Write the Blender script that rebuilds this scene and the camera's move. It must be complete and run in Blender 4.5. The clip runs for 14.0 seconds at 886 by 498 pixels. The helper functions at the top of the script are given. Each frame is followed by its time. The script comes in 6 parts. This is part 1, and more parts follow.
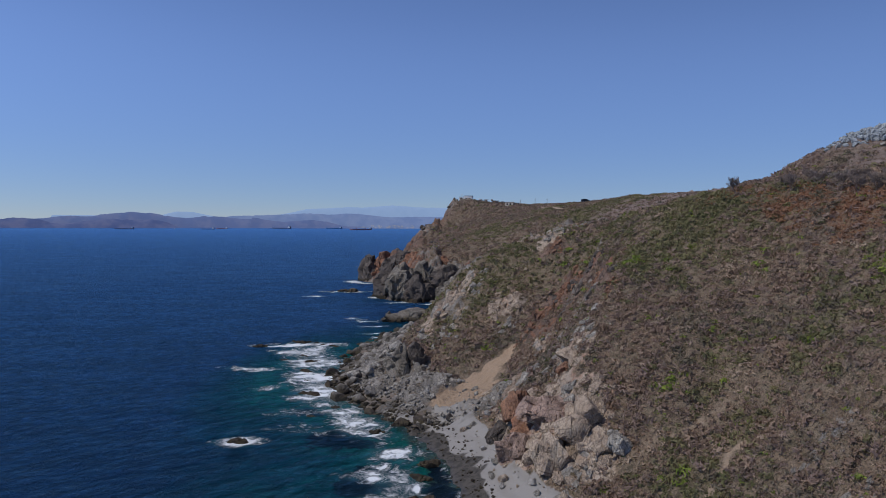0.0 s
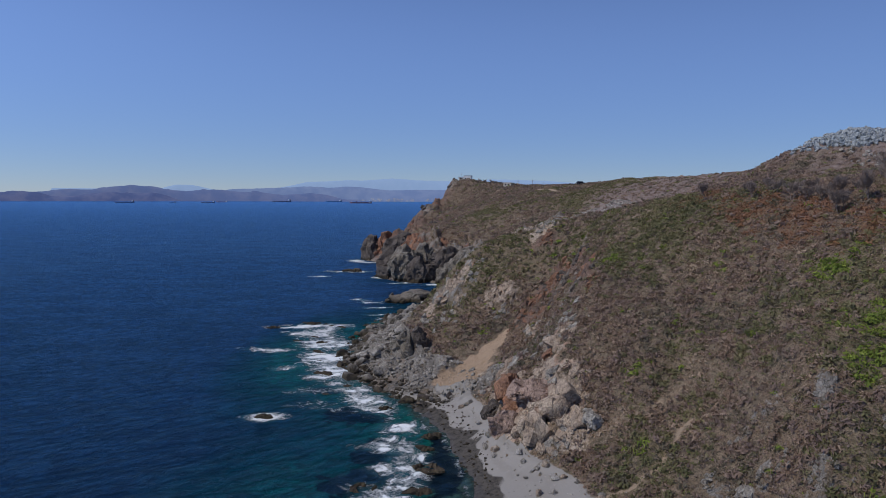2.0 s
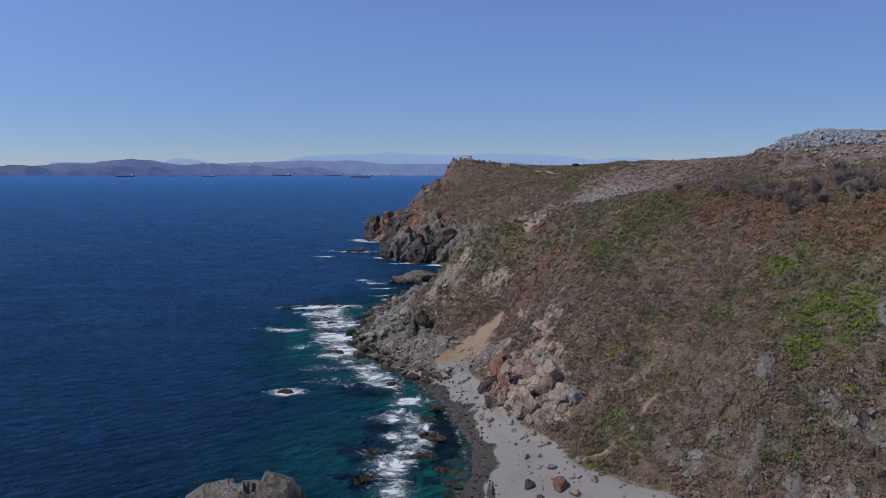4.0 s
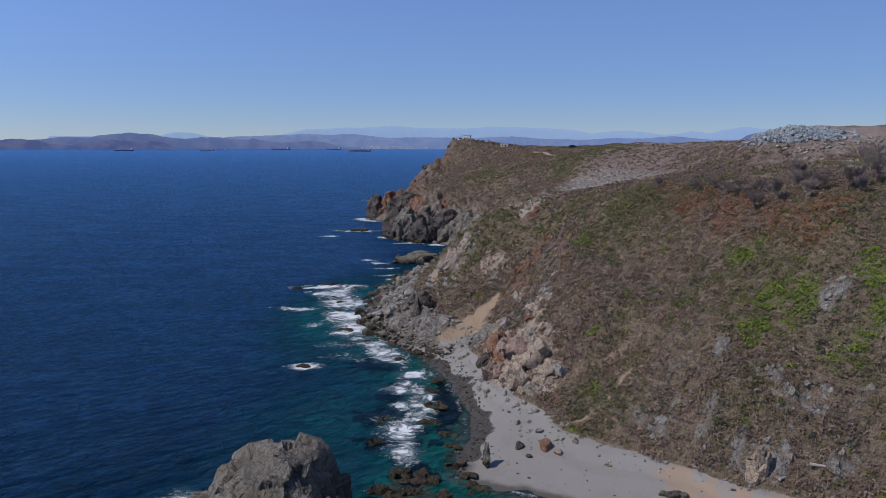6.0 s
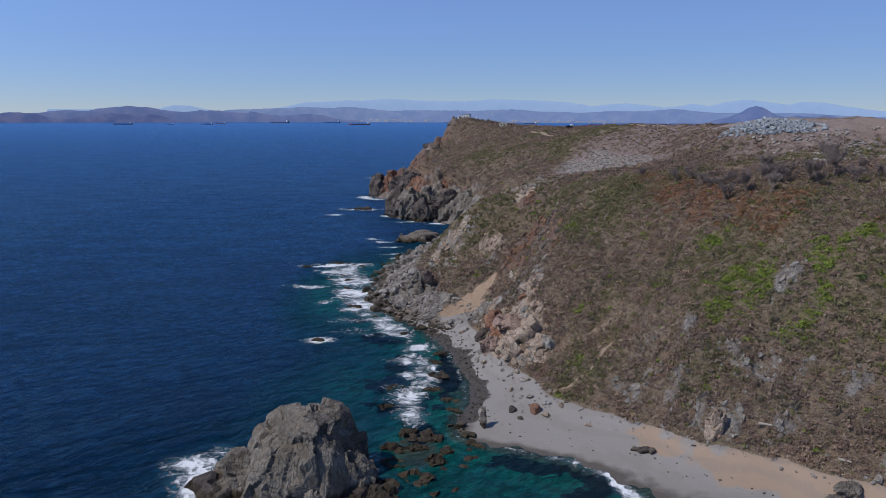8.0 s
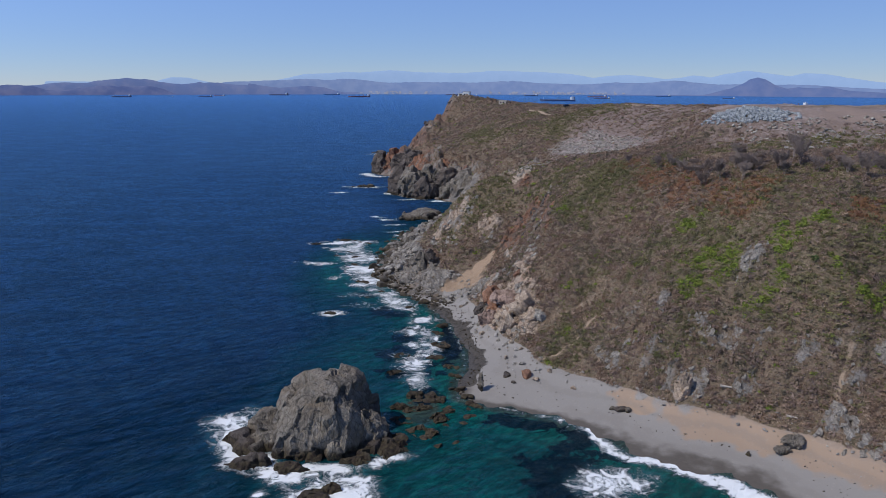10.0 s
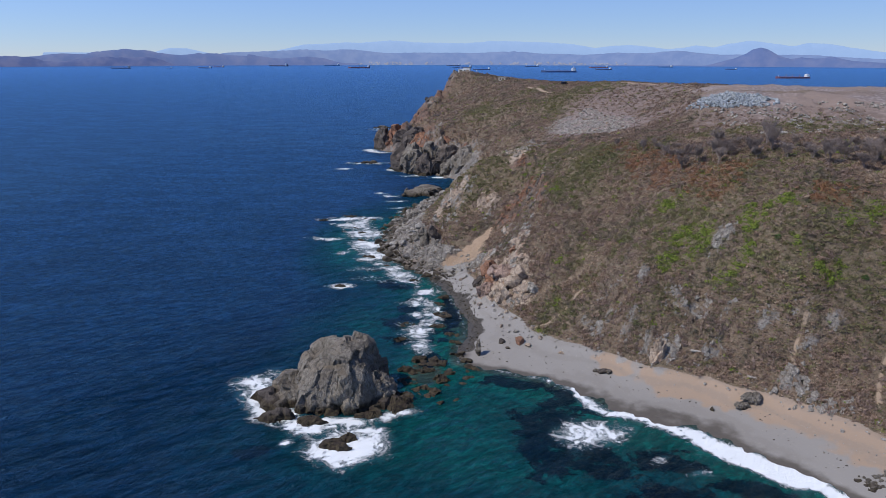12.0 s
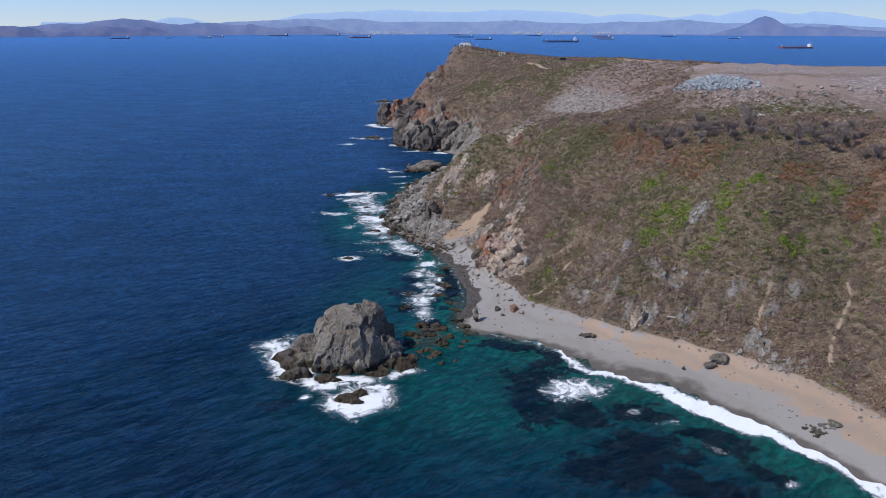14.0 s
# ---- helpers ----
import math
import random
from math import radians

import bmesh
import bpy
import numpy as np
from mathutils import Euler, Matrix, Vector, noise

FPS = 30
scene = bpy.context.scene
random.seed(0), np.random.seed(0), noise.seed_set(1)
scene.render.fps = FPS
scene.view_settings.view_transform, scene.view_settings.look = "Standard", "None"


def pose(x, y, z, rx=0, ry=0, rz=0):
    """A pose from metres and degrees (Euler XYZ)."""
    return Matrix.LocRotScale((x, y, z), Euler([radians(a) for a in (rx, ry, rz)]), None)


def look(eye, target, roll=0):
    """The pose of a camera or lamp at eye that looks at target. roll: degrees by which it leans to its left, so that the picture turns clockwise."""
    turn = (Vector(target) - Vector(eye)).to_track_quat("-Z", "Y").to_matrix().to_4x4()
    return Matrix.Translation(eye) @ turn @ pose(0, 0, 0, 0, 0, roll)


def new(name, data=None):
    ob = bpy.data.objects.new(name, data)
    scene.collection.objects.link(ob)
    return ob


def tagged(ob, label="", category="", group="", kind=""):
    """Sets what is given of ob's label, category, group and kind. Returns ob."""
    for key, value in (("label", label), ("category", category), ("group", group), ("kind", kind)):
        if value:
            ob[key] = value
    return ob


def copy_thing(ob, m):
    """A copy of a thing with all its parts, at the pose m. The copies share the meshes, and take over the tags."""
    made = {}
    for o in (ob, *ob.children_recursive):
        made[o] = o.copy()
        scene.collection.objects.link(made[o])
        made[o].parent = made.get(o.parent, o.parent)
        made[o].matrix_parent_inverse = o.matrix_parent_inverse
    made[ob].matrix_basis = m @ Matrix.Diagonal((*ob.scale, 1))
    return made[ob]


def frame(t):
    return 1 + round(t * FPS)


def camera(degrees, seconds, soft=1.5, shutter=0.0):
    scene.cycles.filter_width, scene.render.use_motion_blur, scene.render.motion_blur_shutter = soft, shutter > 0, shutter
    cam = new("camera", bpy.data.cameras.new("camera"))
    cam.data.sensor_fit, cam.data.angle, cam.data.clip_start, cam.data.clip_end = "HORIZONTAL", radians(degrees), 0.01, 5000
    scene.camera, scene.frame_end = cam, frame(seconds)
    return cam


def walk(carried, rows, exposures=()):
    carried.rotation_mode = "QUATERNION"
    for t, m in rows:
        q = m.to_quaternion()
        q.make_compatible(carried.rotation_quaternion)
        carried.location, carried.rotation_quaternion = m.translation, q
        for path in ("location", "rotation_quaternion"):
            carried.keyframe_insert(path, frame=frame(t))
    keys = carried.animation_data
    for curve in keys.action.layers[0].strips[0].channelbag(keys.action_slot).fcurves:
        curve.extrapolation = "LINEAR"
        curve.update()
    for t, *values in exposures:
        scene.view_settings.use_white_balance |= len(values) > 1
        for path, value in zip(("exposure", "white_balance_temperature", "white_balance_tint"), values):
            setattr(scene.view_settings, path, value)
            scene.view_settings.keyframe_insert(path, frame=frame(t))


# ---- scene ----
# Camera: a drone that backs away from the headland and climbs.
cam = camera(64.1, 14.0, soft=0.75)
ROWS = [
    (0.0, 0.730, -3.010, 29.986, -0.366, -2.005, -0.277),
    (0.5, 0.691, -6.116, 31.148, -0.369, -2.572, -0.281),
    (1.0, 0.635, -9.237, 32.304, -0.374, -3.132, -0.283),
    (1.5, 0.564, -12.371, 33.453, -0.381, -3.686, -0.285),
    (2.0, 0.479, -15.518, 34.596, -0.389, -4.233, -0.286),
    (2.5, 0.381, -18.677, 35.734, -0.398, -4.777, -0.285),
    (3.0, 0.273, -21.845, 36.866, -0.408, -5.317, -0.284),
    (5.5, -0.377, -37.804, 42.473, -0.461, -8.001, -0.262),
    (6.0, -0.518, -41.011, 43.586, -0.471, -8.540, -0.255),
    (6.5, -0.659, -44.221, 44.697, -0.480, -9.080, -0.246),
    (7.0, -0.799, -47.432, 45.808, -0.488, -9.624, -0.237),
    (7.5, -0.935, -50.644, 46.917, -0.495, -10.170, -0.226),
    (8.0, -1.068, -53.855, 48.027, -0.501, -10.720, -0.215),
    (10.5, -1.610, -69.863, 53.588, -0.499, -13.527, -0.142),
    (11.0, -1.684, -73.047, 54.706, -0.491, -14.100, -0.124),
    (11.5, -1.743, -76.223, 55.827, -0.480, -14.677, -0.105),
    (12.0, -1.786, -79.390, 56.952, -0.466, -15.258, -0.086),
    (12.5, -1.810, -82.546, 58.081, -0.449, -15.843, -0.065),
    (13.0, -1.815, -85.690, 59.215, -0.428, -16.430, -0.043),
    (13.5, -1.798, -88.822, 60.354, -0.402, -17.020, -0.021),
    (14.0, -1.759, -91.940, 61.498, -0.373, -17.612, 0.003),
]
walk(cam, [(t, pose(x, y, z, 90 + pitch, roll, yaw)) for t, x, y, z, yaw, pitch, roll in ROWS],
     exposures=[(0.0, -0.06), (3.5, -0.02), (7.0, 0.09), (10.5, 0.27), (14.0, 0.55)])

# ---- world, sun ----
SUN_FROM = Vector((-0.93, -0.36, 1.25)).normalized()
world = bpy.data.worlds.new("sky")
scene.world = world
world.use_nodes = True
_n, _l = world.node_tree.nodes, world.node_tree.links
_sky = _n.new("ShaderNodeTexSky")
_sky.sky_type, _sky.sun_disc = "NISHITA", False
_sky.sun_elevation, _sky.sun_rotation = math.asin(SUN_FROM.z), math.atan2(SUN_FROM.x, SUN_FROM.y)
_sky.altitude, _sky.air_density, _sky.dust_density, _sky.ozone_density = 2500, 1.0, 0.0, 5.0
_bg = next(n for n in _n if n.type == "BACKGROUND")
_bg.inputs["Strength"].default_value = 0.106
_tint = _n.new("ShaderNodeMix")
_tint.data_type, _tint.blend_type = "RGBA", "MULTIPLY"
_tint.inputs[0].default_value = 1.0
_up, _ramp, _air = _n.new("ShaderNodeTexCoord"), _n.new("ShaderNodeMapRange"), _n.new("ShaderNodeMix")
_sep = _n.new("ShaderNodeSeparateXYZ")
_l.new(_up.outputs["Generated"], _sep.inputs[0])
_ramp.interpolation_type = "SMOOTHSTEP"
_l.new(_sep.outputs[2], _ramp.inputs[0])
_ramp.inputs[1].default_value, _ramp.inputs[2].default_value = -0.02, 0.26
_air.data_type = "RGBA"
_l.new(_ramp.outputs[0], _air.inputs[0])
_air.inputs[6].default_value, _air.inputs[7].default_value = (0.505, 0.55, 0.72, 1.0), (1.03, 1.0, 1.17, 1.0)
_across, _even = _n.new("ShaderNodeMapRange"), _n.new("ShaderNodeVectorMath")  # haze over the bay: paler towards the sun
_l.new(_sep.outputs[0], _across.inputs[0])
for _i, _v in enumerate((-1.0, 1.0, 1.24, 0.76)):
    _across.inputs[_i + 1].default_value = _v
_even.operation = "SCALE"
_l.new(_air.outputs[2], _even.inputs[0])
_l.new(_across.outputs[0], _even.inputs["Scale"])
_l.new(_even.outputs[0], _tint.inputs[7])
_l.new(_sky.outputs["Color"], _tint.inputs[6])
_l.new(_tint.outputs[2], _bg.inputs["Color"])
sun = new("sun", bpy.data.lights.new("sun", "SUN"))
sun.data.energy, sun.data.angle, sun.data.color = 2.6, radians(0.53), (1.0, 0.95, 0.88)
sun.matrix_world = look(SUN_FROM * 300, (0, 0, 0))
# ---- materials ----
class Nodes:
    """A short way to write a node material."""

    def __init__(self, name, roughness=0.8):
        self.mat = bpy.data.materials.new(name)
        self.mat.use_nodes = True
        self.tree = self.mat.node_tree
        self.bsdf = next(n for n in self.tree.nodes if n.type == "BSDF_PRINCIPLED")
        self.bsdf.inputs["Roughness"].default_value = roughness
        self.bsdf.inputs["Specular IOR Level"].default_value = 0.3
        self.coords = self.node("ShaderNodeTexCoord").outputs["Object"]

    def node(self, kind, **values):
        n = self.tree.nodes.new(kind)
        for key, value in values.items():
            setattr(n, key, value)
        return n

    def put(self, socket, value):
        if hasattr(value, "is_output"):
            self.tree.links.new(value, socket)
        else:
            socket.default_value = value

    def noise(self, scale, detail=4, rough=0.55, stretch=None, distortion=0.0, at=None, turn=0.0):
        n = self.node("ShaderNodeTexNoise")
        where = at or self.coords
        if stretch:
            m = self.node("ShaderNodeMapping")
            m.vector_type = "TEXTURE"
            m.inputs["Scale"].default_value = [1 / q for q in stretch]
            m.inputs["Rotation"].default_value = (0, 0, radians(turn))
            self.put(m.inputs["Vector"], where)
            where = m.outputs["Vector"]
        self.put(n.inputs["Vector"], where)
        for key, value in (("Scale", scale), ("Detail", detail), ("Roughness", rough), ("Distortion", distortion)):
            n.inputs[key].default_value = value
        return n.outputs["Fac"]

    def voronoi(self, scale, feature="F1", out="Distance", stretch=None):
        n = self.node("ShaderNodeTexVoronoi", feature=feature)
        where = self.coords
        if stretch:
            m = self.node("ShaderNodeMapping")
            m.inputs["Scale"].default_value = stretch
            self.put(m.inputs["Vector"], where)
            where = m.outputs["Vector"]
        self.put(n.inputs["Vector"], where)
        n.inputs["Scale"].default_value = scale
        return n.outputs[out]

    def attribute(self, name):
        return self.node("ShaderNodeAttribute", attribute_name=name).outputs["Fac"]

    def maths(self, op, a, b=0.0, c=0.0):
        n = self.node("ShaderNodeMath", operation=op)
        for s, v in zip(n.inputs, (a, b, c)):
            self.put(s, v)
        return n.outputs[0]

    def step(self, value, low, high, out_low=0.0, out_high=1.0):
        n = self.node("ShaderNodeMapRange", interpolation_type="SMOOTHSTEP")
        for s, v in zip(n.inputs, (value, low, high, out_low, out_high)):
            self.put(s, v)
        return n.outputs[0]

    def mix(self, fac, a, b):
        n = self.node("ShaderNodeMix", data_type="RGBA")
        self.put(n.inputs[0], fac)
        for s, v in ((n.inputs[6], a), (n.inputs[7], b)):
            self.put(s, (*v, 1.0) if isinstance(v, tuple) else v)
        return n.outputs[2]

    def bump(self, height, strength=0.5, distance=0.1, under=None):
        n = self.node("ShaderNodeBump")
        n.inputs["Strength"].default_value, n.inputs["Distance"].default_value = strength, distance
        self.put(n.inputs["Height"], height)
        if under:
            self.put(n.inputs["Normal"], under)
        return n.outputs["Normal"]

    def done(self, colour, roughness=None, normal=None):
        self.put(self.bsdf.inputs["Base Color"], (*colour, 1.0) if isinstance(colour, tuple) else colour)
        if roughness is not None:
            self.put(self.bsdf.inputs["Roughness"], roughness)
        if normal is not None:
            self.put(self.bsdf.inputs["Normal"], normal)
        return self.mat


def rock_colours(m, light, dark, stain, scale=1.0, amount=0.5):
    """Rock: two greys in patches, cracks, a stain of its own shape."""
    patch = m.step(m.noise(0.35 * scale, 5, 0.6), 0.35, 0.65)
    fine = m.noise(2.6 * scale, 6, 0.7)
    col = m.mix(patch, dark, light)
    col = m.mix(m.step(fine, 0.3, 0.75), col, m.mix(0.55, col, light))
    crack = m.step(m.voronoi(0.8 * scale, "DISTANCE_TO_EDGE", stretch=(1.0, 1.0, 0.45)), 0.0, 0.04, 0.6, 0.0)
    col = m.mix(crack, col, tuple(c * 0.4 for c in dark))
    chink = m.step(m.voronoi(2.3 * scale, "DISTANCE_TO_EDGE", stretch=(1.0, 1.0, 0.35)), 0.0, 0.06, 0.55, 0.0)
    col = m.mix(chink, col, tuple(c * 0.55 for c in dark))
    col = m.mix(m.step(m.noise(7.0 * scale, 4, 0.7), 0.5, 0.75, 0.0, 0.5), col, tuple(c * 0.6 for c in dark))
    return m.mix(m.maths("MULTIPLY", m.step(m.noise(0.22 * scale, 4, 0.6, distortion=1.0), 0.5, 0.68), amount), col, stain)


def rock_material(name, light, dark, stain, scale=1.0, amount=0.5, tide=True):
    m = Nodes(name, 0.85)
    col = rock_colours(m, light, dark, stain, scale, amount)
    if tide:  # weed and wet stone in the splash zone
        z = m.node("ShaderNodeSeparateXYZ")
        m.put(z.inputs[0], m.node("ShaderNodeNewGeometry").outputs["Position"])
        wet = m.step(m.maths("ADD", z.outputs[2], m.maths("MULTIPLY", m.noise(0.5, 4), -2.4)), -0.5, 0.7, 1.0, 0.0)
        col = m.mix(wet, col, m.mix(m.step(m.noise(1.7, 3), 0.4, 0.6), (0.035, 0.024, 0.016), (0.07, 0.055, 0.03)))
    height = m.maths("ADD", m.noise(1.1 * scale, 8, 0.72), m.maths("MULTIPLY", m.step(m.voronoi(1.5 * scale, "DISTANCE_TO_EDGE", stretch=(1.0, 1.0, 0.4)), 0.0, 0.12), 0.16))
    vary = m.node("ShaderNodeObjectInfo").outputs["Random"]
    col = m.mix(m.maths("MULTIPLY", vary, 0.3), col, m.mix(0.5, col, dark))
    return m.done(col, 0.85, m.bump(height, 0.9, 0.6 / scale))


GREY_ROCK = rock_material("grey_rock", (0.31, 0.272, 0.220), (0.095, 0.080, 0.064), (0.19, 0.145, 0.095), 1.0, 0.6)
TAN_ROCK = rock_material("tan_rock", (0.60, 0.475, 0.355), (0.27, 0.20, 0.148), (0.50, 0.30, 0.19), 1.0, 0.6)
PINK_ROCK = rock_material("pink_rock", (0.50, 0.355, 0.28), (0.19, 0.13, 0.10), (0.34, 0.17, 0.105), 1.1, 0.6)
RUST_ROCK = rock_material("rust_rock", (0.40, 0.215, 0.13), (0.16, 0.085, 0.057), (0.40, 0.15, 0.065), 1.3, 0.65)
DARK_ROCK = rock_material("dark_rock", (0.165, 0.135, 0.112), (0.066, 0.054, 0.047), (0.10, 0.07, 0.045), 1.3, 0.5)
PALE_ROCK = rock_material("pale_rock", (0.50, 0.455, 0.39), (0.18, 0.157, 0.132), (0.25, 0.195, 0.14), 1.4, 0.5)
BEACH_STONE = rock_material("beach_stone", (0.52, 0.48, 0.43), (0.30, 0.27, 0.24), (0.42, 0.36, 0.29), 2.0, 0.4)
BLUE_BLOCK = rock_material("quarried_stone", (0.50, 0.53, 0.54), (0.25, 0.27, 0.28), (0.44, 0.45, 0.44), 1.5, 0.4, tide=False)


def plain(name, colour, roughness=0.6, metallic=0.0, scale=3.0, spread_to=0.75):
    """Paint, metal or wood with a slight mottling and grime."""
    m = Nodes(name, roughness)
    m.bsdf.inputs["Metallic"].default_value = metallic
    n = m.noise(scale, 5, 0.6)
    col = m.mix(m.step(n, 0.4, 0.75), colour, tuple(c * spread_to for c in colour))
    return m.done(col, roughness, m.bump(m.noise(scale * 6, 3), 0.15, 0.01))


def land_material():
    m = Nodes("hillside", 0.95)
    big, mid, fine, grit = m.noise(0.045, 5), m.noise(0.22, 5, 0.6), m.noise(1.6, 6, 0.7), m.noise(6.0, 4, 0.7)
    tuft, hue = m.noise(0.75, 5, 0.65, distortion=0.5), m.noise(0.31, 4, 0.6)
    col = m.mix(m.step(hue, 0.36, 0.64), (0.168, 0.108, 0.073), (0.102, 0.085, 0.050))
    col = m.mix(m.step(tuft, 0.46, 0.68), col, (0.250, 0.195, 0.140))
    # shade in the gaps between tufts, put into the ground colour
    col = m.mix(m.step(tuft, 0.46, 0.30, 0.0, 0.75), col, (0.052, 0.043, 0.029))
    col = m.mix(m.step(big, 0.4, 0.62), col, m.mix(0.5, col, (0.185, 0.145, 0.095)))
    col = m.mix(m.step(fine, 0.42, 0.60), col, m.mix(0.75, col, (0.27, 0.20, 0.14)))
    col = m.mix(m.step(grit, 0.46, 0.62, 0.0, 0.75), col, (0.055, 0.042, 0.030))

    def zone(name, soft=0.22, by=None):
        if name in ("rock", "redrock", "tanrock"):
            by = m.maths("ADD", m.maths("MULTIPLY", m.maths("SUBTRACT", m.noise(0.7, 6, 0.7), 0.5), 2.6), 0.42)
        by = by or m.maths("ADD", m.maths("MULTIPLY", mid, 0.5), m.maths("MULTIPLY", fine, 0.5))
        a = m.maths("ADD", m.maths("MULTIPLY", m.attribute(name), 0.86 if "rock" in name else 1.0), m.maths("SUBTRACT", by, 0.5))
        return m.step(a, 0.5 - soft, 0.5 + soft)

    col = m.mix(m.maths("MULTIPLY", zone("rust"), 0.50), col, m.mix(fine, (0.26, 0.13, 0.07), (0.17, 0.10, 0.062)))
    col = m.mix(m.maths("MULTIPLY", zone("green"), 0.22), col, m.mix(fine, (0.10, 0.125, 0.035), (0.17, 0.16, 0.07)))
    stones = m.step(m.voronoi(0.9, "SMOOTH_F1"), 0.15, 0.5)
    gravel = m.mix(stones, (0.37, 0.315, 0.295), (0.235, 0.19, 0.175))
    gravel = m.mix(m.step(big, 0.45, 0.6), gravel, m.mix(fine, (0.31, 0.235, 0.195), (0.23, 0.175, 0.145)))
    col = m.mix(m.maths("MULTIPLY", zone("spoil"), 0.85), col, m.mix(stones, (0.285, 0.218, 0.192), (0.19, 0.142, 0.122)))
    col = m.mix(zone("gravel"), col, gravel)
    rock = rock_colours(m, (0.31, 0.28, 0.245), (0.115, 0.103, 0.09), (0.21, 0.155, 0.115), 1.0, 0.75)
    col = m.mix(zone("rock", 0.1), col, rock)
    redrock = rock_colours(m, (0.25, 0.165, 0.125), (0.09, 0.062, 0.05), (0.29, 0.13, 0.075), 1.0, 0.75)
    col = m.mix(zone("redrock", 0.1), col, redrock)
    tanrock = rock_colours(m, (0.50, 0.40, 0.31), (0.24, 0.18, 0.135), (0.40, 0.22, 0.14), 1.0, 0.7)
    col = m.mix(zone("tanrock", 0.1), col, tanrock)
    col = m.mix(zone("scree", 0.12), col, m.mix(m.step(grit, 0.4, 0.65), (0.42, 0.30, 0.20), (0.27, 0.19, 0.125)))
    col = m.mix(m.maths("MULTIPLY", zone("path", 0.2), 0.75), col, m.mix(fine, (0.44, 0.33, 0.23), (0.36, 0.27, 0.19)))
    sand = m.mix(zone("tan", 0.2, m.noise(0.35, 5)), (0.272, 0.253, 0.230), (0.335, 0.245, 0.175))
    sand = m.mix(m.step(grit, 0.5, 0.75, 0.0, 0.5), sand, (0.25, 0.225, 0.20))
    z = m.node("ShaderNodeSeparateXYZ")
    m.put(z.inputs[0], m.coords)
    tide_line = m.maths("SINE", m.maths("ADD", m.maths("MULTIPLY", z.outputs[2], 4.5), m.maths("MULTIPLY", m.noise(0.10, 6, 0.65), 14.0)))
    sand = m.mix(m.step(tide_line, -0.2, 1.0, 0.0, 0.28), sand, (0.20, 0.178, 0.155))
    sand = m.mix(m.step(m.noise(2.2, 6, 0.75), 0.55, 0.72, 0.0, 0.4), sand, (0.40, 0.36, 0.31))
    col = m.mix(zone("sand", 0.08), col, sand)
    level = m.maths("ADD", z.outputs[2], m.maths("MULTIPLY", m.maths("SUBTRACT", m.noise(0.25, 4), 0.5), 0.7))
    wet = m.step(level, 0.10, 0.36, 1.0, 0.0)
    col = m.mix(wet, col, m.mix(fine, (0.13, 0.112, 0.095), (0.085, 0.075, 0.062)))
    flat = m.step(m.maths("ADD", m.attribute("wetflat"), m.maths("MULTIPLY", m.maths("SUBTRACT", mid, 0.5), 0.8)), 0.42, 0.62)
    col = m.mix(flat, col, m.mix(m.step(fine, 0.35, 0.6), (0.036, 0.032, 0.028), (0.085, 0.074, 0.062)))
    rocky = m.maths("MAXIMUM", m.attribute("rock"), m.maths("MAXIMUM", m.attribute("redrock"), m.attribute("tanrock")))
    crags = m.bump(m.maths("MULTIPLY", m.noise(0.8, 5, 0.6), rocky), 0.7, 0.5)
    bump = m.bump(m.maths("MULTIPLY", m.noise(1.6, 7, 0.7), m.maths("MULTIPLY_ADD", m.attribute("sand"), -0.9, 1.0)), 0.9, 0.45, crags)
    return m.done(col, m.maths("MULTIPLY_ADD", wet, -0.35, 0.95), bump)


